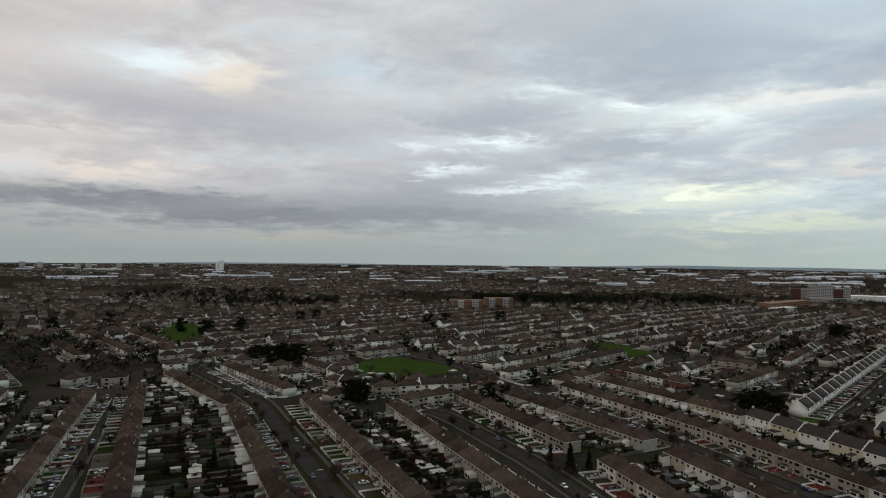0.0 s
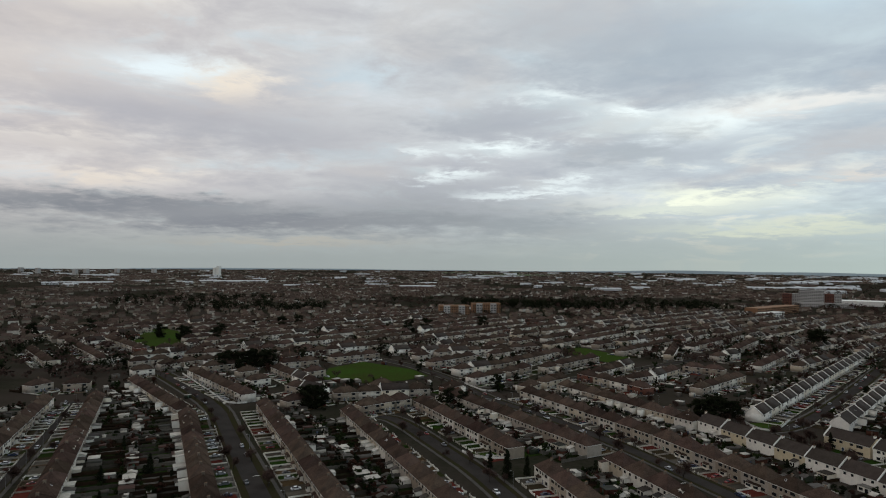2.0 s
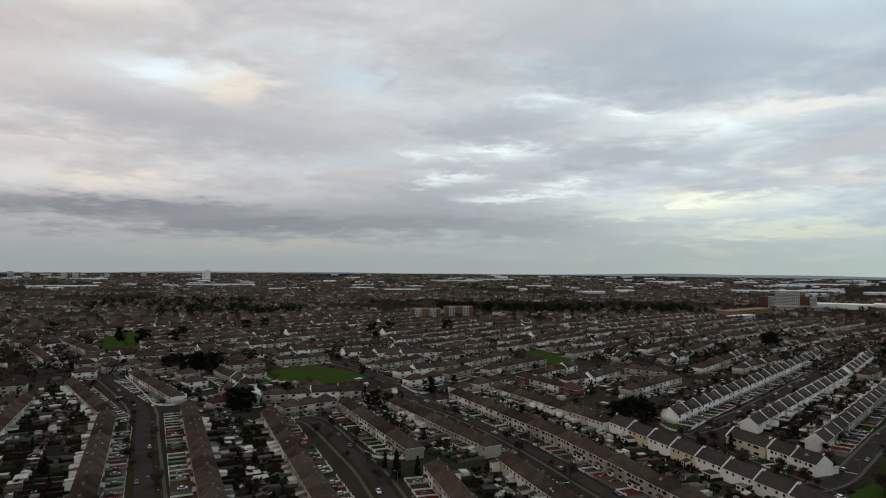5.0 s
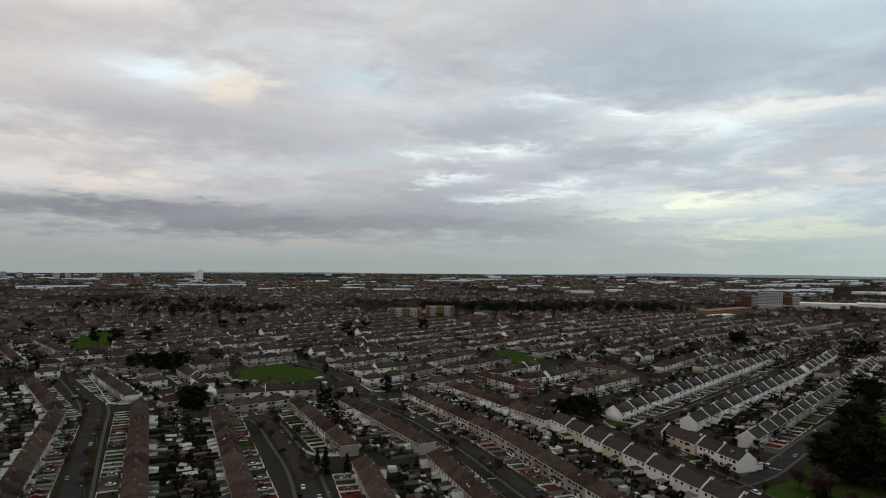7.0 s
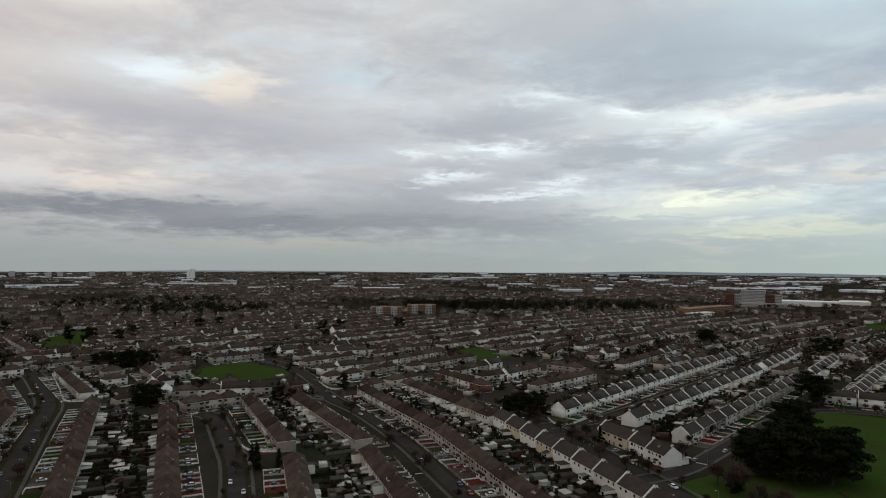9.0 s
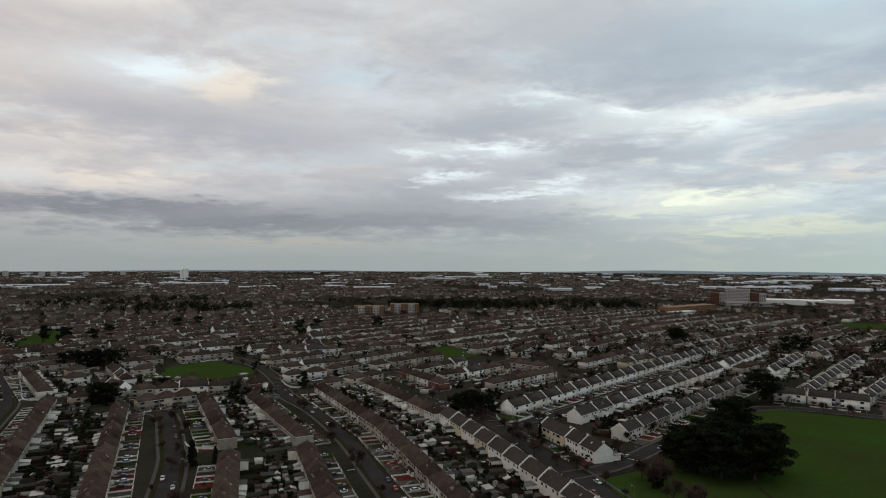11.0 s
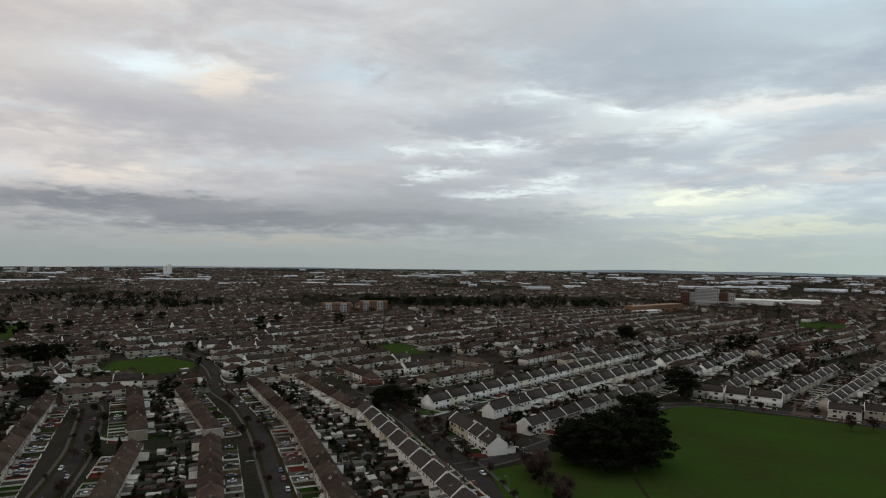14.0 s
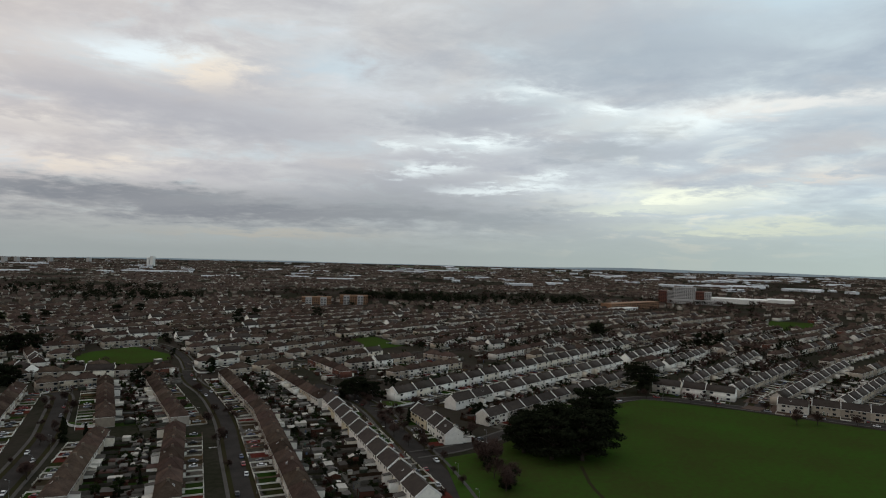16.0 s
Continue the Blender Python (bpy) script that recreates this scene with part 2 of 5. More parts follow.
choice_mat("shed_wall", [(0.054, 0.038, 0.025), (0.178, 0.163, 0.139), (0.496, 0.459, 0.389), (0.038, 0.046, 0.031), (0.108, 0.097, 0.081), (0.076, 0.031, 0.020)], 0.85, wear=0.3)
choice_mat("shed_roof", [(0.054, 0.048, 0.040), (0.162, 0.153, 0.135), (0.469, 0.442, 0.389), (0.032, 0.028, 0.025), (0.086, 0.076, 0.067), (0.054, 0.025, 0.018), (0.559, 0.527, 0.464), (0.420, 0.400, 0.350), (0.030, 0.031, 0.025), (0.496, 0.468, 0.404), (0.065, 0.059, 0.049), (0.038, 0.031, 0.025)], 0.7, wear=0.35)
choice_mat("car_paint", [(0.60, 0.60, 0.61), (0.03, 0.03, 0.035), (0.28, 0.29, 0.31), (0.02, 0.035, 0.09), (0.72, 0.72, 0.72), (0.22, 0.02, 0.02), (0.10, 0.105, 0.115), (0.42, 0.43, 0.45)], 0.3, wear=0.1)
mat("tyre", (0.02, 0.02, 0.02), rough=0.9)
mat("lamp_lens", (0.5, 0.5, 0.48), rough=0.2)
mat("tail_lens", (0.25, 0.02, 0.02), rough=0.3)
mat("bark", (0.0450, 0.0348, 0.0276), (0.0270, 0.0210, 0.0180), fine=6)
mat("twigs", (0.066, 0.042, 0.034), (0.042, 0.029, 0.025), vary=0.25, island=True, rough=0.95)
mat("leaf_dark", (0.0165, 0.0200, 0.0105), (0.0090, 0.0110, 0.0062), vary=0.35, island=True, rough=0.9)
mat("leaf_mid", (0.0220, 0.0308, 0.0110), (0.0121, 0.0187, 0.0066), vary=0.35, island=True, rough=0.9)
mat("leaf_russet", (0.0468, 0.0220, 0.0154), (0.0275, 0.0154, 0.0121), vary=0.3, island=True, rough=0.9)
mat("metal_grey", (0.30, 0.31, 0.32), rough=0.5, metal=0.6)
mat("roof_sheet", (0.62, 0.64, 0.65), (0.44, 0.46, 0.48), fine=0.2, coarse=0.02, rough=0.6, vary=0.15)
mat("leafmould", (0.0735, 0.0420, 0.0266), (0.0455, 0.0294, 0.0210), fine=0.8, coarse=0.15)
mat("far_roof", (0.086, 0.060, 0.048), (0.050, 0.036, 0.030), fine=0.3, coarse=0.02, vary=0.35, island=True, rough=0.9)
choice_mat("far_wall", [(0.284, 0.248, 0.203), (0.190, 0.161, 0.127), (0.588, 0.561, 0.499), (0.246, 0.212, 0.170), (0.152, 0.119, 0.093), (0.227, 0.193, 0.153), (0.398, 0.368, 0.313), (0.170, 0.138, 0.110)], 0.9, island=True)
mat("far_field", (0.060, 0.095, 0.03), (0.05, 0.06, 0.03), fine=0.02, coarse=0.004)
# distance haze is mixed into the hills' blue-grey base colour
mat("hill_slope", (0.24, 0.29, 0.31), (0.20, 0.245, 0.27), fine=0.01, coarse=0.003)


def twin(name):
    """The same surface, varied from island to island, for joined pieces."""
    if name + "_joined" in MATS:
        return MATS[name + "_joined"]
    m = MATS[name].copy()
    nt = m.node_tree
    for n in [n for n in nt.nodes if n.bl_idname == "ShaderNodeObjectInfo"]:
        g = nt.nodes.new("ShaderNodeNewGeometry")
        for link in list(n.outputs["Random"].links):
            nt.links.new(g.outputs["Random Per Island"], link.to_socket)
        nt.nodes.remove(n)
    MATS[name + "_joined"] = m
    return m


def ground_material():
    m = mat("suburb_ground", (0.034, 0.030, 0.023), (0.019, 0.020, 0.012), fine=0.35, coarse=0.045, rough=0.95)
    nt = m.node_tree
    b = nt.nodes["Principled BSDF"]
    base = b.inputs["Base Color"].links[0].from_socket
    geo = nt.nodes.new("ShaderNodeNewGeometry")
    n = nt.nodes.new("ShaderNodeTexNoise")
    n.inputs["Scale"].default_value, n.inputs["Detail"].default_value = 0.006, 6.0
    nt.links.new(geo.outputs["Position"], n.inputs["Vector"])
    r = nt.nodes.new("ShaderNodeMapRange")
    r.inputs["From Min"].default_value, r.inputs["From Max"].default_value = 0.47, 0.60
    nt.links.new(n.outputs["Fac"], r.inputs["Value"])
    mx = nt.nodes.new("ShaderNodeMix")
    mx.data_type = "RGBA"
    mx.inputs[7].default_value = (0.042, 0.034, 0.028, 1)
    nt.links.new(r.outputs[0], mx.inputs[0])
    nt.links.new(base, mx.inputs[6])
    nt.links.new(mx.outputs[2], b.inputs["Base Color"])
    return m


ground_material()


# ---- mesh helpers ----
class Build:
    """Gathers boxes, prisms and faces into one mesh."""

    def __init__(self):
        self.v, self.f, self.m = [], [], []

    def face(self, pts, mi=0):
        n = len(self.v)
        self.v += [tuple(p) for p in pts]
        self.f.append(tuple(range(n, n + len(pts))))
        self.m.append(mi)

    def solid(self, pts, faces, mi=0):
        n = len(self.v)
        self.v += [tuple(p) for p in pts]
        for k, f in enumerate(faces):
            self.f.append(tuple(n + i for i in f))
            self.m.append(mi[k] if isinstance(mi, (list, tuple)) else mi)

    def box(self, x0, y0, z0, x1, y1, z1, mi=0, m=None):
        p = [(x0, y0, z0), (x1, y0, z0), (x1, y1, z0), (x0, y1, z0), (x0, y0, z1), (x1, y0, z1), (x1, y1, z1), (x0, y1, z1)]
        if m is not None:
            p = [m @ Vector(q) for q in p]
        self.solid(p, [(3, 2, 1, 0), (4, 5, 6, 7), (0, 1, 5, 4), (1, 2, 6, 5), (2, 3, 7, 6), (3, 0, 4, 7)], mi)

    def tube(self, a, b, r0, r1, n=6, mi=0):
        a, b = Vector(a), Vector(b)
        q = (b - a).to_track_quat("Z", "Y").to_matrix()
        ring = [q @ Vector((math.cos(2 * math.pi * k / n), math.sin(2 * math.pi * k / n), 0)) for k in range(n)]
        pts = [a + r0 * d for d in ring] + [b + r1 * d for d in ring]
        faces = [(k, (k + 1) % n, n + (k + 1) % n, n + k) for k in range(n)] + [tuple(range(n - 1, -1, -1)), tuple(range(n, 2 * n))]
        self.solid(pts, faces, mi)

    def mesh(self, name, *mats):
        me = bpy.data.meshes.new(name)
        me.from_pydata(self.v, [], self.f)
        for k in mats:
            me.materials.append(MATS[k])
        me.polygons.foreach_set("material_index", self.m)
        me.update()
        return me


def part(name, me, parent, at=None, label=""):
    ob = new(name, me)
    ob.parent = parent
    if at is not None:
        ob.matrix_basis = at
    return tagged(ob, label)


def thing(name, label, category, m, group="", kind=""):
    ob = new(name)
    ob.empty_display_size = 0.5
    ob.matrix_basis = m
    return tagged(ob, label, category, group, kind)


def inside(p, poly):
    x, y = p
    hit = False
    for (x0, y0), (x1, y1) in zip(poly, poly[1:] + poly[:1]):
        if (y0 > y) != (y1 > y) and x < (x1 - x0) * (y - y0) / (y1 - y0) + x0:
            hit = not hit
    return hit


def near_line(p, pts, d):
    q = Vector(p)
    for a, b in zip(pts, pts[1:]):
        a, b = Vector(a), Vector(b)
        s = max(0.0, min(1.0, (q - a).dot(b - a) / (b - a).length_squared))
        if (a + s * (b - a) - q).length < d:
            return True
    return False


def rise(x, y):
    """Height of the land: flat suburb, then a slow rise to the far edge of the plain."""
    r = math.hypot(x - 126, y)
    return 24.0 * ((min(r, 4900) - 1700) / 3200) ** 1.5 if r > 1700 else 0.0


S = 1.4  # metres to one unit of the plan


def plan(pts):
    return [(x * S, y * S) for x, y in pts]


# ---- joined pieces, past counting ----
STUFF = {}
ARRAYS = {}


def heap(name, me, m):
    STUFF.setdefault(name, []).append((me, m))


def mesh_arrays(me):
    if me.name not in ARRAYS:
        v = np.empty(len(me.vertices) * 3, dtype=np.float64)
        me.vertices.foreach_get("co", v)
        lv = np.empty(len(me.loops), dtype=np.int32)
        me.loops.foreach_get("vertex_index", lv)
        lt = np.empty(len(me.polygons), dtype=np.int32)
        me.polygons.foreach_get("loop_total", lt)
        mi = np.empty(len(me.polygons), dtype=np.int32)
        me.polygons.foreach_get("material_index", mi)
        ARRAYS[me.name] = (v.reshape(-1, 3), lv, lt, mi, [k.name for k in me.materials])
    return ARRAYS[me.name]


def join_heap(name, label, category):
    slots, vs, ls, ts, ms, nv = [], [], [], [], [], 0
    for me, m in STUFF.get(name, []):
        v, lv, lt, mi, names = mesh_arrays(me)
        a = np.array(m)
        vs.append(v @ a[:3, :3].T + a[:3, 3])
        ls.append(lv + nv)
        ts.append(lt)
        nv += len(v)
        for k in names:
            if k not in slots:
                slots.append(k)
        ms.append(np.array([slots.index(k) for k in names], dtype=np.int32)[mi])
    if not vs:
        return
    me = bpy.data.meshes.new(name)
    v, lv, lt, mi = (np.concatenate(q) for q in (vs, ls, ts, ms))
    me.vertices.add(len(v))
    me.vertices.foreach_set("co", v.ravel())
    me.loops.add(len(lv))
    me.loops.foreach_set("vertex_index", lv)
    me.polygons.add(len(lt))
    me.polygons.foreach_set("loop_start", np.concatenate(([0], np.cumsum(lt)[:-1])).astype(np.int32))
    for k in slots:
        me.materials.append(twin(k))
    me.polygons.foreach_set("material_index", mi)
    me.update(calc_edges=True)
    me.validate()
    tagged(new(name, me), label, category, kind="stuff")


# ---- the land, roads and greens ----
def land():
    radii = [0, 60, 120, 200, 300, 450, 650, 900, 1150, 1400, 1700, 1960, 2200, 2500, 2900, 3300, 3700, 4100, 4500, 4880]
    n = 96
    b = Build()
    for r0, r1 in zip(radii, radii[1:]):
        for k in range(n):
            a0, a1 = 2 * math.pi * k / n, 2 * math.pi * (k + 1) / n
            q = [(126 + r * math.cos(a), r * math.sin(a)) for r, a in ((r0, a0), (r1, a0), (r1, a1), (r0, a1))]
            q = [(x, y, rise(x, y)) for x, y in q]
            b.face(q[1:] if r0 == 0 else q)
    me = b.mesh("ground", "suburb_ground")
    bm = bmesh.new()
    bm.from_mesh(me)
    bmesh.ops.remove_doubles(bm, verts=bm.verts, dist=0.01)
    bmesh.ops.recalc_face_normals(bm, faces=bm.faces)
    bm.to_mesh(me)
    bm.free()
    tagged(new("ground", me), "dark mottled earth and grass of the suburb plain", "ground", kind="structure")


land()


def sheet(name, poly, z, material, label, category, thick=0.25):
    b = Build()
    n = len(poly)
    pts = [(x, y, rise(x, y) + z) for x, y in poly] + [(x, y, rise(x, y) + z - thick) for x, y in poly]
    b.solid(pts, [tuple(range(n))] + [(k, n + k, n + (k + 1) % n, (k + 1) % n) for k in range(n)])
    return tagged(new(name, b.mesh(name, material)), label, category, kind="structure")


def smooth_line(pts, rounds=2):
    for _ in range(rounds):
        q = [pts[0]]
        for a, b in zip(pts, pts[1:]):
            q += [(0.75 * a[0] + 0.25 * b[0], 0.75 * a[1] + 0.25 * b[1]), (0.25 * a[0] + 0.75 * b[0], 0.25 * a[1] + 0.75 * b[1])]
        pts = q + [pts[-1]]
    return pts


def ribbon(name, pts, lo, hi, z, material, label, category, thick=0.2):
    """A strip along a line, from lo to hi metres to its left."""
    b = Build()
    left, right = [], []
    for k, p in enumerate(pts):
        a, c = Vector(pts[max(k - 1, 0)]), Vector(pts[min(k + 1, len(pts) - 1)])
        d = (c - a).normalized()
        nrm = Vector((-d.y, d.x))
        left.append(Vector(p) + nrm * hi)
        right.append(Vector(p) + nrm * lo)
    for k in range(len(pts) - 1):
        q = [right[k], right[k + 1], left[k + 1], left[k]]
        top = [(v.x, v.y, rise(v.x, v.y) + z) for v in q]
        low = [(v.x, v.y, rise(v.x, v.y) + z - thick) for v in q]
        b.solid(top + low, [(0, 1, 2, 3), (0, 4, 5, 1), (2, 6, 7, 3)])
    return tagged(new(name, b.mesh(name, material)), label, category, kind="structure")


ROADS = []


def street(pts, width=6.5, verge=1.6, walk_w=1.6):
    line = smooth_line(pts)
    k = len(ROADS)
    ROADS.append((line, width / 2 + verge + walk_w))
    h = width / 2
    dz = 0.004 * k
    ribbon("road", line, -h, h, 0.05 + dz, "asphalt", "worn dark asphalt street between the terraces", "road")
    for s in (-1, 1):
        a, c = sorted((s * h, s * (h + verge)))
        if verge > 0:
            ribbon("verge", line, a, c, 0.14 + dz, "verge", "muddy grass verge beside the street", "verge")
        a, c = sorted((s * (h + verge), s * (h + verge + walk_w)))
        ribbon("pavement", line, a, c, 0.16 + dz, "pavement_grey", "grey concrete pavement beside the street", "pavement")


ROAD_A = plan([(-158.5, 307.8), (-148.3, 286.7), (-100.8, 158.7), (-86.9, 116.4)])
ROAD_B = plan([(-152, 388), (-129, 359), (-85, 300), (-68.5, 263), (-41.6, 207), (4.6, 111)])
ROAD_C = plan([(-8, 285), (1.5, 279), (22, 234), (35, 206), (57, 134)])
ROAD_D = plan([(30, 358), (45, 320), (66, 290), (82, 257), (94, 229), (104, 200), (116, 168), (137, 111)])
ROAD_F = plan([(114, 316), (138, 286), (150, 264), (163, 221), (176, 183), (186, 135)])
ROAD_G = plan([(148.5, 265.0), (172.9, 273.1), (238.4, 344.1), (321.8, 439.6)])
ROAD_H = plan([(168.4, 197.2), (185.4, 205.5), (205.9, 227.4), (251.8, 276.8), (286.5, 302.4), (329.9, 278.7), (384.1, 240.4), (454.0, 195.9)])
ROAD_I = plan([(336.5, 277.8), (353.9, 304.3), (447.1, 406.5)])
ROAD_J = plan([(30.0, 351.0), (34.6, 352.6), (64.3, 363.7), (108.5, 385.0), (225.2, 480.5), (303.0, 548.6)])
ROAD_K = plan([(34.6, 352.6), (16.8, 393.5), (-9.8, 435.4), (-45.2, 468.3), (-89.0, 500.8)])
for pts, w, v in ((ROAD_A, 7.0, 0.8), (ROAD_B, 8, 3.2), (ROAD_C, 7.6, 2.2), (ROAD_D, 7.2, 2.0), (ROAD_F, 11, 2.0), (ROAD_G, 7.5, 1.8),
                  (ROAD_H, 8.5, 0), (ROAD_I, 8, 4), (ROAD_J, 7.5, 1.6), (ROAD_K, 7, 1.4)):
    street(pts, w, v)

PARK = plan([(178.9, 193.5), (191.2, 200.9), (200.6, 211.0), (248.4, 267.0), (285.0, 295.0), (326.5, 271.6), (380.7, 233.2), (455.1, 182.1), (510.6, 97.6), (426.5, 39.5), (247.5, 58.9), (192.9, 116.2), (182.4, 158.4)])
GREEN_1 = plan([(-53.6, 372.4), (-52.4, 408.7), (-34.3, 435.4), (0.5, 407.0), (11.1, 385.1), (-2.0, 369.8), (-24.4, 361.2)])
GREEN_2 = plan([(109.8, 512.7), (129.4, 524.7), (156.0, 468.3), (133.7, 443.6), (119.0, 476.4)])
GREEN_3 = plan([(-215.6, 484.8), (-254.4, 564.4), (-264.0, 641.3), (-228.9, 610.9), (-191.0, 532.9), (-181.0, 491.2)])
GREEN_4 = plan([(540.5, 654.2), (606.5, 751.8), (648.0, 726.6), (586.4, 631.6)])
GREEN_5 = plan([(-601.4, 956.9), (-666.4, 1125.3), (-597.9, 1102.6), (-546.6, 957.7)])
for poly, name in ((PARK, "park"), (GREEN_1, "green"), (GREEN_2, "green"), (GREEN_3, "green"), (GREEN_4, "green"), (GREEN_5, "green")):
    sheet(name, poly, 0.17 if poly is PARK else 0.25, "grass", "wide open mown grass of the park" if poly is PARK else "mown grass green among the houses", "lawn")
sheet("leaf_strip", plan([(334.3, 284.0), (327.1, 277.8), (334.0, 272.5), (340.2, 278.7)]), 0.3, "leafmould", "russet fallen leaves on the verge by the park", "ground")
sheet("leaf_strip", plan([(342.2, 277.8), (336.9, 270.7), (356.5, 257.4), (360.8, 264.5), (348.1, 273.4), (356.8, 285.8), (351.8, 290.2)]), 0.3, "leafmould", "russet fallen leaves on the verge by the park", "ground")
sheet("leaf_strip", plan([(335.8, 292.0), (340.7, 287.6), (364.4, 316.6), (359.5, 320.9)]), 0.3, "leafmould", "russet fallen leaves along the street verge", "ground")
ribbon("park_path", smooth_line(plan([(226.0, 187.2), (223.8, 163.2), (231.6, 125.8)])), -0.8, 0.8, 0.19, "verge", "narrow muddy path across the park", "path")
OPEN_1, OPEN_2 = plan([(115.7, 420.4), (144.9, 420.4), (169.9, 451.9), (157.8, 469.9), (119.0, 478.0)]), plan([(-235.1, 439.8), (-169.4, 443.8), (-177.3, 494.4), (-220.8, 488.8)])
OPEN_3 = plan([(-60.2, 352.8), (27.1, 338.8), (31.2, 369.7), (13.1, 391.8), (-55.4, 373.2)])
BLOCKED = [OPEN_3, OPEN_1, OPEN_2, PARK, GREEN_1, GREEN_2, GREEN_3, GREEN_4, GREEN_5]


# ---- houses ----
def window_mesh(w, h, bars):
    """One frame with its panes set back between the bars."""
    bm = bmesh.new()
    xs = [-w / 2 + w * k / bars for k in range(bars + 1)]
    front = [[bm.verts.new((x, -0.06, z)) for x in xs] for z in (0, h)]
    rear = [[bm.verts.new((x, 0.0, z)) for x in xs] for z in (0, h)]
    panes = [bm.faces.new((front[0][k], front[0][k + 1], front[1][k + 1], front[1][k])) for k in range(bars)]
    for k in range(bars):
        bm.faces.new((front[1][k], front[1][k + 1], rear[1][k + 1], rear[1][k]))
        bm.faces.new((rear[0][k], rear[0][k + 1], front[0][k + 1], front[0][k]))
    bm.faces.new((front[0][0], front[1][0], rear[1][0], rear[0][0]))
    bm.faces.new((front[0][-1], rear[0][-1], rear[1][-1], front[1][-1]))
    bmesh.ops.inset_individual(bm, faces=panes, thickness=0.07, depth=-0.03)
    for f in panes:
        f.material_index = 1
    bmesh.ops.recalc_face_normals(bm, faces=bm.faces)
    me = bpy.data.meshes.new("window")
    bm.to_mesh(me)
    bm.free()
    me.materials.append(MATS["white_paint"])
    me.materials.append(MATS["glass"])
    return me


def door_mesh():
    b = Build()
    b.box(-0.55, -0.05, 0, 0.55, 0, 2.15, 0)
    b.box(-0.45, -0.07, 0.05, 0.45, -0.05, 2.05, 1)
    b.box(-0.25, -0.08, 1.35, 0.25, -0.07, 1.85, 2)
    return b.mesh("door", "white_paint", "door_paint", "glass")


def wall_mesh(L, D, H, R, gable, material):
    """Walls of a house block; gable: the end walls run up to the ridge."""
    b = Build()
    x, y = L / 2 - 0.02, D / 2
    b.box(-x, -y, -0.3, x, y, H, 0)
    if gable:
        for s in (-1, 1):
            b.solid([(s * x, -y, H), (s * x, y, H), (s * x, 0, R - 0.12), (s * (x - 0.25), -y, H), (s * (x - 0.25), y, H), (s * (x - 0.25), 0, R - 0.12)],
                    [(0, 1, 2), (3, 5, 4), (0, 2, 5, 3), (1, 4, 5, 2)])
    b.box(-x - 0.012, -y - 0.05, -0.3, x + 0.012, y + 0.05, 0.3, 1)
    return b.mesh("wall", material, "concrete")


def hip_roof(L, D, H, R, inset, material):
    b = Build()
    x, y, f = L / 2, D / 2 + 0.4, 0.18
    z0 = H - 0.1
    p = [(-x, -y, z0), (x, -y, z0), (x, y, z0), (-x, y, z0), (-x, -y, z0 + f), (x, -y, z0 + f), (x, y, z0 + f), (-x, y, z0 + f), (-x + inset, 0, R), (x - inset, 0, R)]
    b.solid(p, [(3, 2, 1, 0), (0, 1, 5, 4), (1, 2, 6, 5), (2, 3, 7, 6), (3, 0, 4, 7), (4, 5, 9, 8), (6, 7, 8, 9), (5, 6, 9), (7, 4, 8)], [1, 1, 1, 1, 1, 0, 0, 0, 0])
    b.tube((-x + inset, 0, R), (x - inset, 0, R), 0.13, 0.13, 5, 0)
    for sx, sy in itertools.product((-1, 1), (-1, 1)):
        b.tube((sx * x, sy * y, z0 + f), (sx * (x - inset), 0, R), 0.1, 0.1, 4, 0)
    return b.mesh("roof", material, "white_paint")


def gable_roof(L, D, H, R, material):
    b = Build()
    x, y, f = L / 2, D / 2 + 0.4, 0.2
    z0 = H - 0.15
    p = [(-x, -y, z0), (x, -y, z0), (x, 0, R - f), (-x, 0, R - f), (-x, y, z0), (x, y, z0), (-x, -y, z0 + f), (x, -y, z0 + f), (x, 0, R), (-x, 0, R), (-x, y, z0 + f), (x, y, z0 + f)]
    b.solid(p, [(6, 7, 8, 9), (9, 8, 11, 10), (0, 3, 2, 1), (3, 4, 5, 2), (0, 1, 7, 6), (4, 10, 11, 5), (0, 6, 9, 3), (3, 9, 10, 4), (1, 2, 8, 7), (2, 5, 11, 8)], [0, 0, 1, 1, 1, 1, 0, 0, 0, 0])
    b.tube((-x, 0, R), (x, 0, R), 0.12, 0.12, 5, 0)
    return b.mesh("roof", material, "white_paint")


def parapet_mesh(D, H, R):
    """The raised white end gable coping between stepped units."""
    b = Build()
    w, h = 0.42, 0.62
    y = D / 2 + 0.45
    for s in (-1, 1):
        b.solid([(-w / 2, s * y, H - 0.5), (w / 2, s * y, H - 0.5), (w / 2, 0, R - 0.3), (-w / 2, 0, R - 0.3), (-w / 2, s * y, H + h - 0.1), (w / 2, s * y, H + h - 0.1), (w / 2, 0, R + h), (-w / 2, 0, R + h)],
                [(0, 3, 2, 1), (4, 5, 6, 7), (0, 1, 5, 4), (1, 2, 6, 5), (2, 3, 7, 6), (3, 0, 4, 7)])
    return b.mesh("parapet", "white_paint")


def chimney_mesh(material):
    b = Build()
    b.box(-0.32, -0.55, -1.0, 0.32, 0.55, 0.75, 0)
    b.box(-0.38, -0.61, 0.75, 0.38, 0.61, 0.87, 1)
    for k in (-0.33, 0, 0.33):
        b.tube((0, k, 0.87), (0, k, 1.15), 0.11, 0.09, 6, 2)
    return b.mesh("chimney", material, "render_drab", "brick_orange")


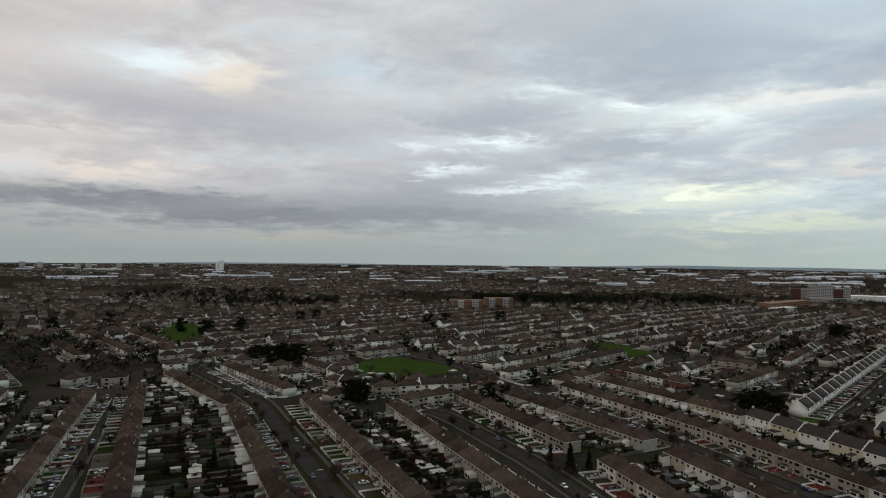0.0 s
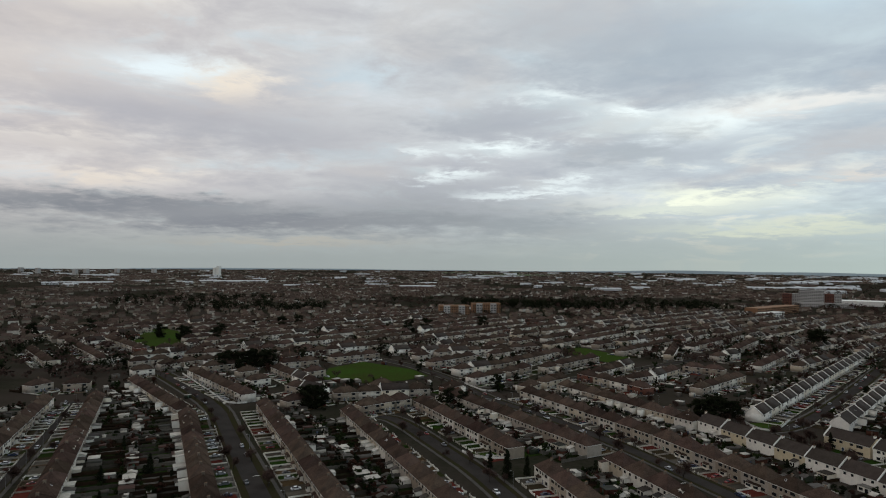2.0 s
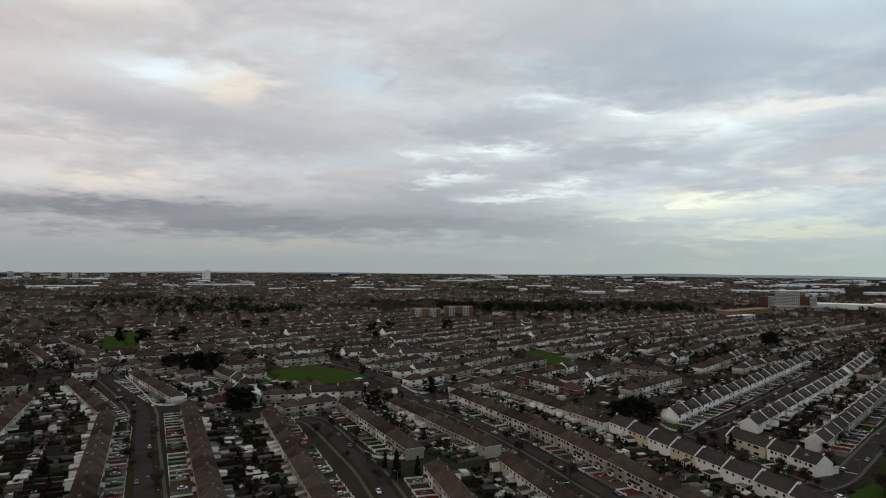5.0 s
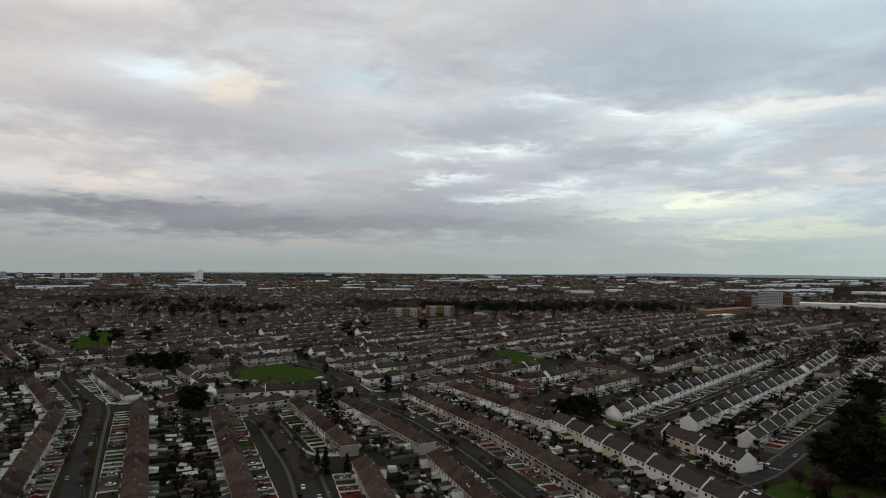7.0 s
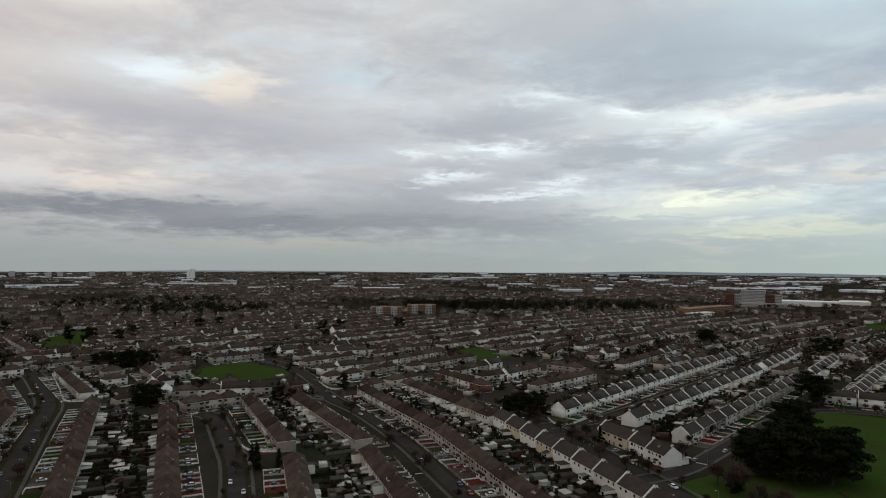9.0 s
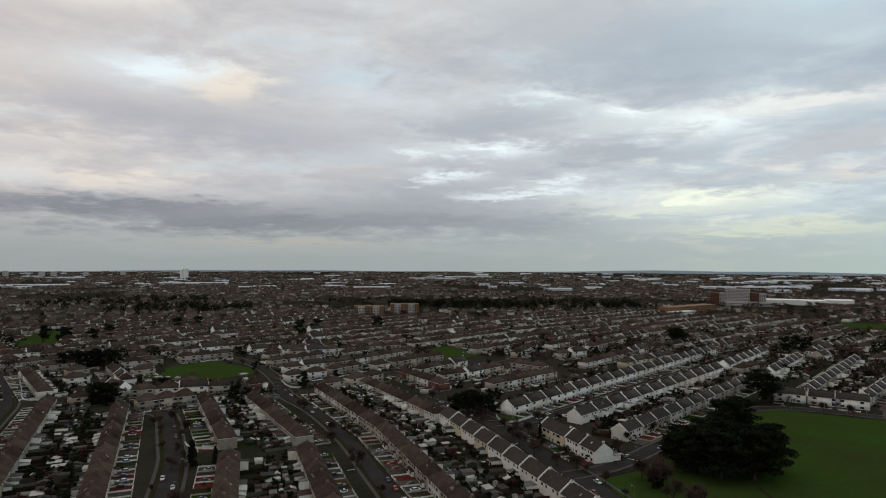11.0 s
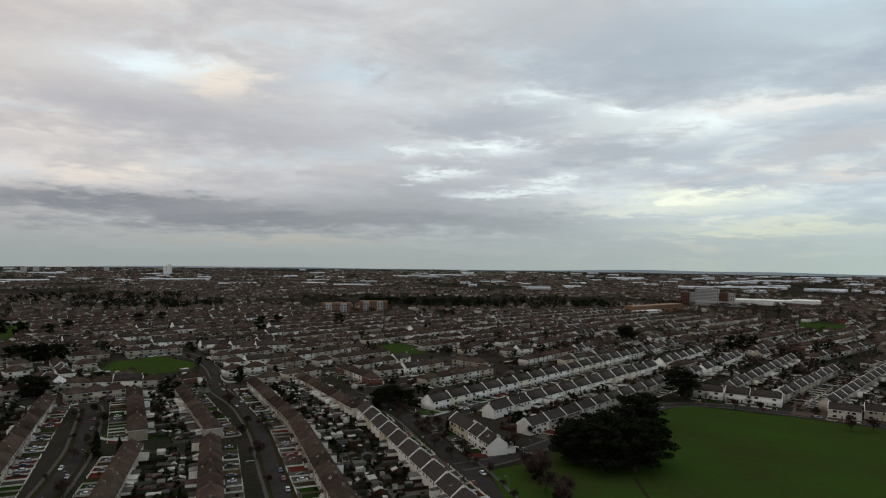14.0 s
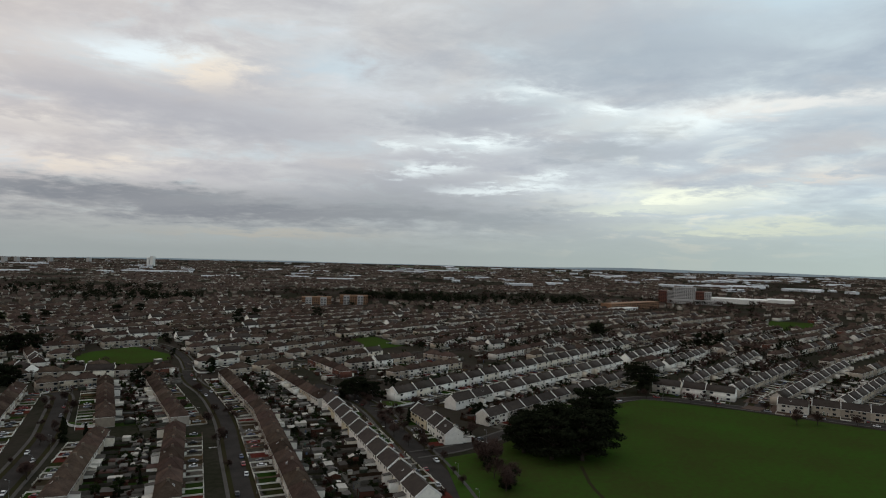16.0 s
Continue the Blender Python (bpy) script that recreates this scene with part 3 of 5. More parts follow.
def porch_mesh(material):
    b = Build()
    b.box(-1.5, -1.3, 0, 1.5, 0, 2.3, 0)
    b.solid([(-1.65, -1.5, 2.3), (1.65, -1.5, 2.3), (1.65, 0, 2.3), (-1.65, 0, 2.3), (-1.65, 0, 3.0), (1.65, 0, 3.0)], [(3, 2, 1, 0), (0, 1, 5, 4), (0, 4, 3), (1, 2, 5)], 1)
    b.box(-1.2, -1.34, 0.9, 1.2, -1.3, 2.0, 2)
    return b.mesh("porch", "render_mixed" if material == "render_mixed" else "render_white", material if material.startswith("roof") else "roof_brown", "glass")


def extension_mesh(w, d, h):
    b = Build()
    b.box(-w / 2, 0, -0.2, w / 2, d, h, 0)
    b.box(w * 0.05, d, 0.9, w * 0.4, d + 0.04, 2.0, 1)
    b.box(-w * 0.4, d, 0.05, -w * 0.12, d + 0.04, 2.1, 1)
    return b.mesh("extension", "render_white", "glass")


def lean_roof(w, d, h, up):
    b = Build()
    x = w / 2 + 0.15
    b.solid([(-x, 0, h + up), (x, 0, h + up), (x, d + 0.25, h), (-x, d + 0.25, h), (-x, 0, h + up + 0.14), (x, 0, h + up + 0.14), (x, d + 0.25, h + 0.14), (-x, d + 0.25, h + 0.14)],
            [(0, 1, 2, 3), (7, 6, 5, 4), (0, 4, 5, 1), (1, 5, 6, 2), (2, 6, 7, 3), (3, 7, 4, 0)])
    return b.mesh("extension_roof", "shed_roof")


def skylight_mesh():
    b = Build()
    b.box(-0.4, -0.55, 0, 0.4, 0.55, 0.08, 0)
    b.box(-0.32, -0.47, 0.08, 0.32, 0.47, 0.1, 1)
    return b.mesh("skylight", "white_paint", "glass")


def dormer_mesh(material):
    """A small gabled dormer that stands on the roof slope, its front to the local -y."""
    b = Build()
    b.box(-1.1, -0.1, -0.6, 1.1, 2.6, 1.3, 0)
    b.solid([(-1.3, -0.3, 1.3), (1.3, -0.3, 1.3), (1.3, 2.6, 1.3), (-1.3, 2.6, 1.3), (0, -0.3, 2.1), (0, 2.6, 2.1)], [(3, 2, 1, 0), (0, 4, 5, 3), (1, 2, 5, 4), (0, 1, 4), (2, 3, 5)], [1, 1, 1, 0, 0])
    b.box(-0.7, -0.15, 0.2, 0.7, -0.1, 1.1, 2)
    return b.mesh("dormer", "render_white", material, "glass")


DORMER = dormer_mesh("roof_brown")
WINDOW_WIDE, WINDOW_SMALL = window_mesh(2.3, 1.35, 3), window_mesh(1.25, 1.2, 2)
DOOR = door_mesh()
EXTENSIONS = [(extension_mesh(w, d, h), lean_roof(w, d, h, up)) for w, d, h, up in ((5.2, 3.4, 2.6, 0.1), (4.0, 4.4, 2.6, 0.7), (3.0, 3.0, 2.5, 0.9), (5.6, 5.2, 2.7, 0.1), (2.6, 4.0, 5.0, 0.4))]
SKYLIGHT = skylight_mesh()
KINDS = {}


def house_kind(key, L, D, H, R, gable, wall, roof, chimney="brick_red"):
    KINDS[key] = dict(L=L, D=D, H=H, R=R, gable=gable, wall=wall_mesh(L, D, H, R, gable, wall),
                      roof=gable_roof(L, D, H, R, roof) if gable else hip_roof(L, D, H, R, 5.4, roof),
                      chimney=chimney_mesh("render_drab" if chimney == "render_mixed" else chimney), porch=porch_mesh(roof), parapet=parapet_mesh(D, H, R) if gable == 2 else None)


house_kind("brown", 14.4, 9.6, 5.6, 9.9, 0, "render_mixed", "roof_brown", "render_mixed")
house_kind("white", 20.2, 10.0, 5.8, 9.9, 2, "render_white", "roof_grey", "render_white")
house_kind("long_white", 17.6, 10.4, 5.8, 10.0, 2, "render_white", "roof_grey", "render_white")
house_kind("grey", 19.4, 9.6, 5.6, 9.4, 2, "render_mixed", "roof_grey", "render_mixed")
house_kind("yellow", 17.6, 10.4, 5.8, 10.0, 2, "render_yellow", "roof_grey", "render_white")
house_kind("plain", 17.2, 9.6, 5.4, 9.3, 0, "render_mixed", "roof_brown", "render_mixed")
house_kind("red", 17.2, 9.6, 5.4, 9.3, 0, "brick_red", "roof_brown", "brick_red")
LABELS = {
    "brown": "two-storey terraced pair with pebbledash walls and brown hipped roof",
    "white": "white rendered terraced pair with grey roof and raised gable coping",
    "long_white": "wide white terraced pair with dark grey roof and white coping",
    "grey": "grey rendered terraced pair with grey stepped gable roof",
    "yellow": "pale yellow rendered terraced pair with dark grey roof",
    "plain": "pale rendered house pair with brown hipped roof on a back street",
    "red": "red brick house pair with brown hipped roof",
}
CENTRES = {}


def taken(x, y, d):
    cx, cy = int(x // 20), int(y // 20)
    for i in (-1, 0, 1):
        for j in (-1, 0, 1):
            for p in CENTRES.get((cx + i, cy + j), ()):
                if (p[0] - x) ** 2 + (p[1] - y) ** 2 < d * d:
                    return True
    return False


def house(key, x, y, turn, detail, rnd, lift=0.0):
    """detail 3: all parts; 2: front windows only; the front looks to the local -y."""
    k = KINDS[key]
    L, D, H, R = k["L"], k["D"], k["H"], k["R"]
    if detail == 1:
        base = pose(x, y, lift, 0, 0, math.degrees(turn))
        heap("back_street_houses", k["wall"], base)
        heap("back_street_houses", k["roof"], base)
        heap("back_street_houses", k["chimney"], base @ pose(0 if not k["gable"] else L / 2 - 0.7, 0.0, R))
        if k["parapet"]:
            heap("back_street_houses", k["parapet"], base @ pose(-L / 2 + 0.2, 0, 0))
        for s in (-1, 1):
            for wz in (H - 1.75, 0.8):
                heap("back_street_houses", WINDOW_WIDE, base @ pose(s * (L / 4 + 0.6), -D / 2, wz))
                heap("back_street_houses", WINDOW_SMALL, base @ pose(s * (L / 4 + 0.6), D / 2, wz, 0, 0, 180))
            heap("back_street_houses", DOOR, base @ pose(s * 1.3, -D / 2, 0.05))
            if rnd.random() < 0.7:
                e, r = rnd.choice(EXTENSIONS)
                heap("back_street_houses", e, base @ pose(s * L / 4, D / 2, 0))
                heap("back_street_houses", r, base @ pose(s * L / 4, D / 2, 0))
        return None
    root = thing("terraced_house", LABELS[key], "house", pose(x, y, lift, 0, 0, math.degrees(turn)), "terraced houses")
    part("wall", k["wall"], root)
    part("roof", k["roof"], root)
    part("chimney", k["chimney"], root, pose(0 if not k["gable"] else L / 2 - 0.7, 0.0, R))
    if k["parapet"]:
        part("parapet", k["parapet"], root, pose(-L / 2 + 0.2, 0, 0), "white raised gable coping")
    spots = [(-L / 4 - 0.6, H - 1.75), (L / 4 + 0.6, H - 1.75)]
    for wx, wz in spots:
        part("window", WINDOW_WIDE, root, pose(wx, -D / 2, wz))
        part("window", WINDOW_SMALL, root, pose(wx - math.copysign(3.0, wx), -D / 2, wz + 0.1))
    for s in (-1, 1):
        if rnd.random() < 0.4:
            part("porch", k["porch"], root, pose(s * 1.9, -D / 2, 0))
        else:
            part("door", DOOR, root, pose(s * 1.3, -D / 2, 0.05))
        part("window", WINDOW_WIDE, root, pose(s * (L / 4 + 0.8), -D / 2, 0.8))
        part("window", WINDOW_SMALL, root, pose(s * (L / 4 + 1.9), D / 2, H - 1.7, 0, 0, 180))
        part("window", WINDOW_SMALL, root, pose(s * (L / 4 - 1.6), D / 2, H - 1.7, 0, 0, 180))
        if rnd.random() < 0.62:
            e, r = rnd.choice(EXTENSIONS)
            ext = part("extension", e, root, pose(s * (L / 4 + rnd.uniform(-0.3, 0.3)), D / 2, 0), "flat-roofed rear extension")
            part("extension_roof", r, ext)
    if not k["gable"] and (x * 7 + y * 3) % 11 < 1.2:
        part("dormer", DORMER, root, pose(1.4, D * 0.36, H + (R - H) * 0.22, 0, 0, 180), "white gabled roof dormer")
    if rnd.random() < 0.25:
        slope = math.degrees(math.atan2(R - H, D / 2 + 0.4))
        side = rnd.choice((-1, 1))
        for j in range(rnd.choice((1, 2))):
            yy = side * D * 0.22
            part("skylight", SKYLIGHT, root, pose(-1.2 + 1.3 * j, yy, R - (R - H) * abs(yy) / (D / 2 + 0.4) + 0.03, -side * slope if side > 0 else slope, 0, 0))
    return root


def garden_meshes(w, fd):
    """Low white walls round a front garden: one side, and the street side with a gateway."""
    res = []
    for gap in (2.6, 1.1, 3.4):
        b = Build()
        b.box(-w / 2 - 0.1, -fd, 0, -w / 2 + 0.1, 0, 0.75)
        b.box(-w / 2 + 0.1, -fd, 0, w / 2 - gap, -fd + 0.22, 0.75)
        b.box(w / 2 - gap - 0.25, -fd - 0.06, 0, w / 2 - gap + 0.2, -fd + 0.3, 1.15)
        b.box(w / 2 - 0.35, -fd - 0.06, 0, w / 2 - 0.1, -fd + 0.3, 1.15)
        res.append(b.mesh("garden_wall", "garden_wall_paint"))
    return res


def slab_mesh(w, d, material):
    b = Build()
    b.box(-w / 2, -d, -0.1, w / 2, 0, 0.1)
    return b.mesh("garden_floor", material)


def fence_mesh(length):
    """A run of panels whose tops step a little from panel to panel."""
    top = []
    for k in range(int(length // 2)):
        z = 1.55 + 0.09 * ((k * 7) % 3)
        top += [(k * 2.0, z), (k * 2.0 + 1.88, z), (k * 2.0 + 1.88, z + 0.12), (k * 2.0 + 2.0, z + 0.12)]
    ring = top + [(top[-1][0], 0.0), (0.0, 0.0)]
    n = len(ring)
    b = Build()
    b.solid([(-0.05, y, z) for y, z in ring] + [(0.05, y, z) for y, z in ring], [tuple(range(n)), tuple(range(2 * n - 1, n - 1, -1))] + [(k, n + k, n + (k + 1) % n, (k + 1) % n) for k in range(n)])
    return b.mesh("fence", "fence_panel")


def shed_meshes(w, d, h, up):
    b = Build()
    b.box(-w / 2, -d / 2, -0.1, w / 2, d / 2, h, 0)
    b.box(-0.45, -d / 2 - 0.04, 0.02, 0.45, -d / 2, h - 0.15, 1)
    b.box(0.55, -d / 2 - 0.03, 1.0, min(1.1, w / 2 - 0.1), -d / 2, 1.6, 2)
    if up > 0.3:
        b.solid([(-w / 2, -d / 2, h), (-w / 2, d / 2, h), (-w / 2, 0, h + up), (w / 2, -d / 2, h), (w / 2, d / 2, h), (w / 2, 0, h + up)], [(0, 1, 2), (5, 4, 3)])
    c = Build()
    x, y, t = w / 2 + 0.15, d / 2 + 0.18, 0.08
    if up > 0.3:
        for s in (-1, 1):
            c.solid([(-x, s * y, h - 0.05), (x, s * y, h - 0.05), (x, 0, h + up), (-x, 0, h + up), (-x, s * y, h + t - 0.05), (x, s * y, h + t - 0.05), (x, 0, h + up + t), (-x, 0, h + up + t)],
                    [(0, 3, 2, 1), (4, 5, 6, 7), (0, 1, 5, 4), (1, 2, 6, 5), (3, 0, 4, 7)])
    else:
        c.solid([(-x, -y, h + up), (x, -y, h + up), (x, y, h), (-x, y, h), (-x, -y, h + up + t), (x, -y, h + up + t), (x, y, h + t), (-x, y, h + t)],
                [(3, 2, 1, 0), (4, 5, 6, 7), (0, 1, 5, 4), (1, 2, 6, 5), (2, 3, 7, 6), (3, 0, 4, 7)])
    return b.mesh("shed_wall", "shed_wall", "door_paint", "glass"), c.mesh("shed_roof", "shed_roof")


SHEDS = [shed_meshes(*a) for a in ((2.4, 1.9, 2.0, 0.5), (3.2, 2.4, 2.1, 0.6), (4.2, 3.0, 2.3, 0.15), (5.4, 3.6, 2.5, 0.2), (5.0, 6.0, 2.6, 0.18), (3.0, 5.0, 2.4, 0.9), (2.0, 1.6, 1.9, 0.12))]
GARDENS, FLOORS, FENCES = {}, {}, {}


# ---- cars ----
def car_meshes(length, width, height, van=False):
    """Body, glasshouse and wheels from a side profile with tapered sides."""
    h, l, w = height, length / 2, width / 2
    body = [(-l, 0.32), (-l - 0.02, 0.62), (-l + 0.12, 0.86 if not van else 1.0), (-l + 0.95, 0.95), (l - 0.65, 0.98), (l - 0.05, 0.9), (l, 0.5), (l - 0.05, 0.3)]
    top = [(-l + 0.95, 0.94), (-l + 1.75, h), (l - 1.1, h), (l - 0.35, 0.96)] if not van else [(-l + 0.75, 0.94), (-l + 1.35, h - 0.05), (l - 0.1, h), (l - 0.03, 0.94)]
    b = Build()
    n = len(body)
    for ring, inset in ((body, (0.0, 0.0)),):
        pts = [(x, -w + (0.08 if k in (0, 1, 6, 7) else 0.0), z) for k, (x, z) in enumerate(ring)] + [(x, w - (0.08 if k in (0, 1, 6, 7) else 0.0), z) for k, (x, z) in enumerate(ring)]
        b.solid(pts, [tuple(range(n)), tuple(range(2 * n - 1, n - 1, -1))] + [(k, n + k, n + (k + 1) % n, (k + 1) % n) for k in range(n)])
    roof_in = 0.2 if not van else 0.06
    x0, x1 = top[1][0], top[2][0]
    b.box(x0 + 0.03, -w + roof_in, h - 0.07, x1 - 0.03, w - roof_in, h + 0.02)
    if van:
        b.box(top[1][0] + 0.9, -w + 0.02, 0.95, l - 0.06, w - 0.02, h)
    g = Build()
    lo, hi = w - 0.05, w - roof_in - 0.02
    p = [(top[0][0], -lo, top[0][1]), (top[1][0], -hi, top[1][1] - 0.03), (top[2][0], -hi, top[2][1] - 0.03), (top[3][0], -lo, top[3][1])]
    p += [(x, -y, z) for x, y, z in p]
    g.solid(p, [(0, 3, 2, 1), (4, 5, 6, 7), (0, 1, 5, 4), (1, 2, 6, 5), (2, 3, 7, 6)])
    t = Build()
    t.tube((0, -0.1, 0), (0, 0.1, 0), 0.32, 0.32, 10, 0)
    t.tube((0, -0.11, 0), (0, 0.11, 0), 0.19, 0.19, 8, 1)
    return b.mesh("body", "car_paint"), g.mesh("glass", "glass"), t.mesh("wheel", "tyre", "metal_grey"), l, w


CARS = [car_meshes(4.2, 1.75, 1.46), car_meshes(3.8, 1.68, 1.5), car_meshes(4.6, 1.8, 1.44)]
VAN = car_meshes(5.4, 2.0, 2.3, True)


CAR_COUNT = [0]


def car(x, y, turn, rnd, van=False):
    CAR_COUNT[0] += 1
    body, glass, wheel, l, w = VAN if van else rnd.choice(CARS)
    if y > 325 and not van:
        m = pose(x, y, rise(x, y) + 0.07, 0, 0, math.degrees(turn))
        heap("distant_cars", body, m)
        heap("distant_cars", glass, m)
        for sx, sy in itertools.product((-0.62, 0.62), (-1, 1)):
            heap("distant_cars", wheel, m @ pose(sx * l, sy * (w - 0.1), 0.32))
        return None
    root = thing("van" if van else "car", "white panel van parked by the terrace" if van else "small car parked by the houses", "van" if van else "car",
                 pose(x, y, rise(x, y) + 0.07, 0, 0, math.degrees(turn)), "parked cars")
    bd = part("body", body, root)
    part("glass", glass, root, None, "dark car windows")
    for sx in (-0.62, 0.62):
        for sy in (-1, 1):
            part("wheel", wheel, root, pose(sx * l, sy * (w - 0.1), 0.32))
    if van:
        bd.data.materials[0] = MATS["white_paint"]
    return root


# ---- plants ----
def leaf_cloud(b, rnd, centre, rad, count, size, flat=1.0, mi=0):
    """Small two-sided leaf sprays filling an uneven clump."""
    for _ in range(count):
        d = Vector((rnd.gauss(0, 1), rnd.gauss(0, 1), rnd.gauss(0, 1))).normalized()
        p = Vector(centre) + Vector((d.x * rad[0], d.y * rad[1], d.z * rad[2])) * (rnd.random() ** 0.45)
        u = Vector((rnd.gauss(0, 1), rnd.gauss(0, 1), rnd.gauss(0, 0.6 * flat))).normalized()
        w = u.cross(d if abs(u.dot(d)) < 0.95 else Vector((0, 0, 1))).normalized()
        s = size * rnd.uniform(0.5, 1.2)
        b.face([p - u * s - w * s * 0.35, p + u * s * 0.2 - w * s * 0.6, p + u * s + w * s * 0.1, p - u * s * 0.1 + w * s * 0.6], mi)


def limb(b, rnd, a, d, length, r, depth, tips):
    p = Vector(a)
    for k in range(3):
        q = p + (d + Vector((rnd.gauss(0, 0.14), rnd.gauss(0, 0.14), rnd.gauss(0, 0.1)))).normalized() * length / 3
        b.tube(p, q, r * (1 - 0.2 * k), r * (1 - 0.2 * (k + 1)), 5 if depth else 3)
        p = q
    tips.append(p)
    if depth > 0:
        for _ in range(rnd.choice((3, 4))):
            e = (d * 0.7 + Vector((rnd.gauss(0, 0.6), rnd.gauss(0, 0.6), rnd.uniform(0.0, 0.6)))).normalized()
            limb(b, rnd, p - (p - Vector(a)) * rnd.uniform(0, 0.4), e, length * rnd.uniform(0.55, 0.75), r * 0.5, depth - 1, tips)


def bare_tree(seed, depth=3, twigs=24):
    rnd = random.Random(seed)
    b, tips = Build(), []
    limb(b, rnd, (0, 0, -0.2), Vector((0, 0, 1)), 2.6 if depth > 2 else 3.2, 0.2, depth, tips)
    c = Build()
    for p in tips:
        for _ in range(twigs if depth > 2 else twigs * 2):
            u = Vector((rnd.gauss(0, 1), rnd.gauss(0, 1), rnd.gauss(0.35, 0.8))).normalized()
            q = p + Vector((rnd.gauss(0, 0.45), rnd.gauss(0, 0.45), rnd.gauss(0, 0.4)))
            w = u.cross(Vector((0.3, 0.2, 1))).normalized() * 0.075
            e = q + u * rnd.uniform(0.5, 1.1)
            c.face([q - w, q + w, e])
    return b.mesh("trunk", "bark"), c.mesh("crown", "twigs")


def broad_evergreen(seed, height, radius, clumps, leaves, size, material="leaf_dark", trunk=0.22, plate=0.8):
    """A heavy spreading crown of many uneven clumps on a short forked trunk."""
    rnd = random.Random(seed)
    b, c = Build(), Build()
    b.tube((0, 0, -0.3), (0, 0, height * trunk), radius * 0.1, radius * 0.07, 8)
    for k in range(clumps):
        z = rnd.uniform(trunk, 0.93)
        reach = radius * (1 - ((z - 0.45) / 0.62) ** 2) ** 0.5 if abs(z - 0.45) < 0.6 else radius * 0.25
        a, rr = rnd.uniform(0, 2 * math.pi), reach * rnd.uniform(0.25, 0.95)
        p = Vector((rr * math.cos(a), rr * math.sin(a), z * height))
        b.tube((0, 0, height * max(0.1, z - 0.25)), p, radius * 0.025, 0.03, 4)
        s = radius * rnd.uniform(0.2, 0.36)
        leaf_cloud(c, rnd, p, (s * 1.2, s * 1.2, s * plate), leaves, size, 0.6)
    return b.mesh("trunk", "bark"), c.mesh("crown", material)


def conifer(seed, height, radius, material="leaf_dark"):
    rnd = random.Random(seed)
    b, c = Build(), Build()
    b.tube((0, 0, -0.2), (0, 0, height * 0.9), radius * 0.1, 0.03, 6)
    for k in range(26):
        z = 0.06 + 0.9 * k / 26
        r = radius * (1 - z) ** 0.7
        for j in range(4):
            a = rnd.uniform(0, 2 * math.pi)
            leaf_cloud(c, rnd, (0.6 * r * math.cos(a), 0.6 * r * math.sin(a), z * height), (0.5 * r + 0.1, 0.5 * r + 0.1, height * 0.05), 14, 0.3)
    return b.mesh("trunk", "bark"), c.mesh("crown", material)


def bush(seed, w, h, material, leaves=42, size=0.22):
    rnd = random.Random(seed)
    b = Build()
    for k in range(5):
        b.tube((0, 0, -0.1), (rnd.uniform(-w, w) * 0.3, rnd.uniform(-w, w) * 0.3, h * 0.6), 0.06, 0.02, 4)
    for k in range(7):
        leaf_cloud(b, rnd, (rnd.uniform(-w, w) * 0.35, rnd.uniform(-w, w) * 0.35, h * rnd.uniform(0.3, 0.7)), (w * 0.32, w * 0.32, h * 0.3), leaves, size, 1.0, 1)
    return (b.mesh("bush", "bark", material),)


TREES = {
    "bare": [bare_tree(s) for s in (1, 2, 3, 4)],
    "evergreen": [broad_evergreen(s, 10, 4.2, 30, 90, 0.45, "leaf_dark", 0.08) for s in (11, 12, 13)],
    "cypress": [broad_evergreen(s, 18, 9.5, 52, 150, 0.55, "leaf_dark", 0.16, 0.42) for s in (21, 22, 23)],
    "conifer": [conifer(s, 9, 1.9) for s in (31, 32)],
    "bush": [bush(s, 2.6, 2.2, m) for s, m in ((41, "leaf_mid"), (42, "leaf_dark"), (43, "leaf_russet"), (44, "leaf_mid"))],
    "small": [broad_evergreen(s, 5.2, 2.2, 14, 60, 0.34, m) for s, m in ((51, "leaf_mid"), (52, "leaf_dark"), (53, "leaf_russet"))],
}
TREES["bush_far"] = [bush(s, 2.6, 2.2, m, 6, 0.55) for s, m in ((41, "leaf_mid"), (42, "leaf_dark"), (43, "leaf_russet"), (44, "leaf_dark"))]
TREES["small_far"] = [broad_evergreen(s, 5.2, 2.2, 7, 9, 0.85, m) for s, m in ((51, "leaf_mid"), (52, "leaf_dark"), (53, "leaf_russet"))]
TREES["evergreen_far"] = [broad_evergreen(s, 10, 4.2, 22, 26, 0.8, "leaf_dark", 0.08) for s in (11, 12)]
TREES["bare_far"] = [bare_tree(s, 2, 12) for s in (5, 6, 7)]
TREE_LABEL = {
    "bare": ("bare_tree", "leafless brown winter tree beside the street", "tree"),
    "evergreen": ("evergreen_tree", "dense dark evergreen tree among the gardens", "tree"),
    "cypress": ("cypress_tree", "large spreading dark cypress in the park", "tree"),
    "conifer": ("conifer", "narrow pointed dark conifer in a garden", "tree"),
    "bush": ("bush", "rounded garden shrub behind the houses", "shrub"),
    "small": ("garden_tree", "small rounded garden tree behind the houses", "tree"),
}


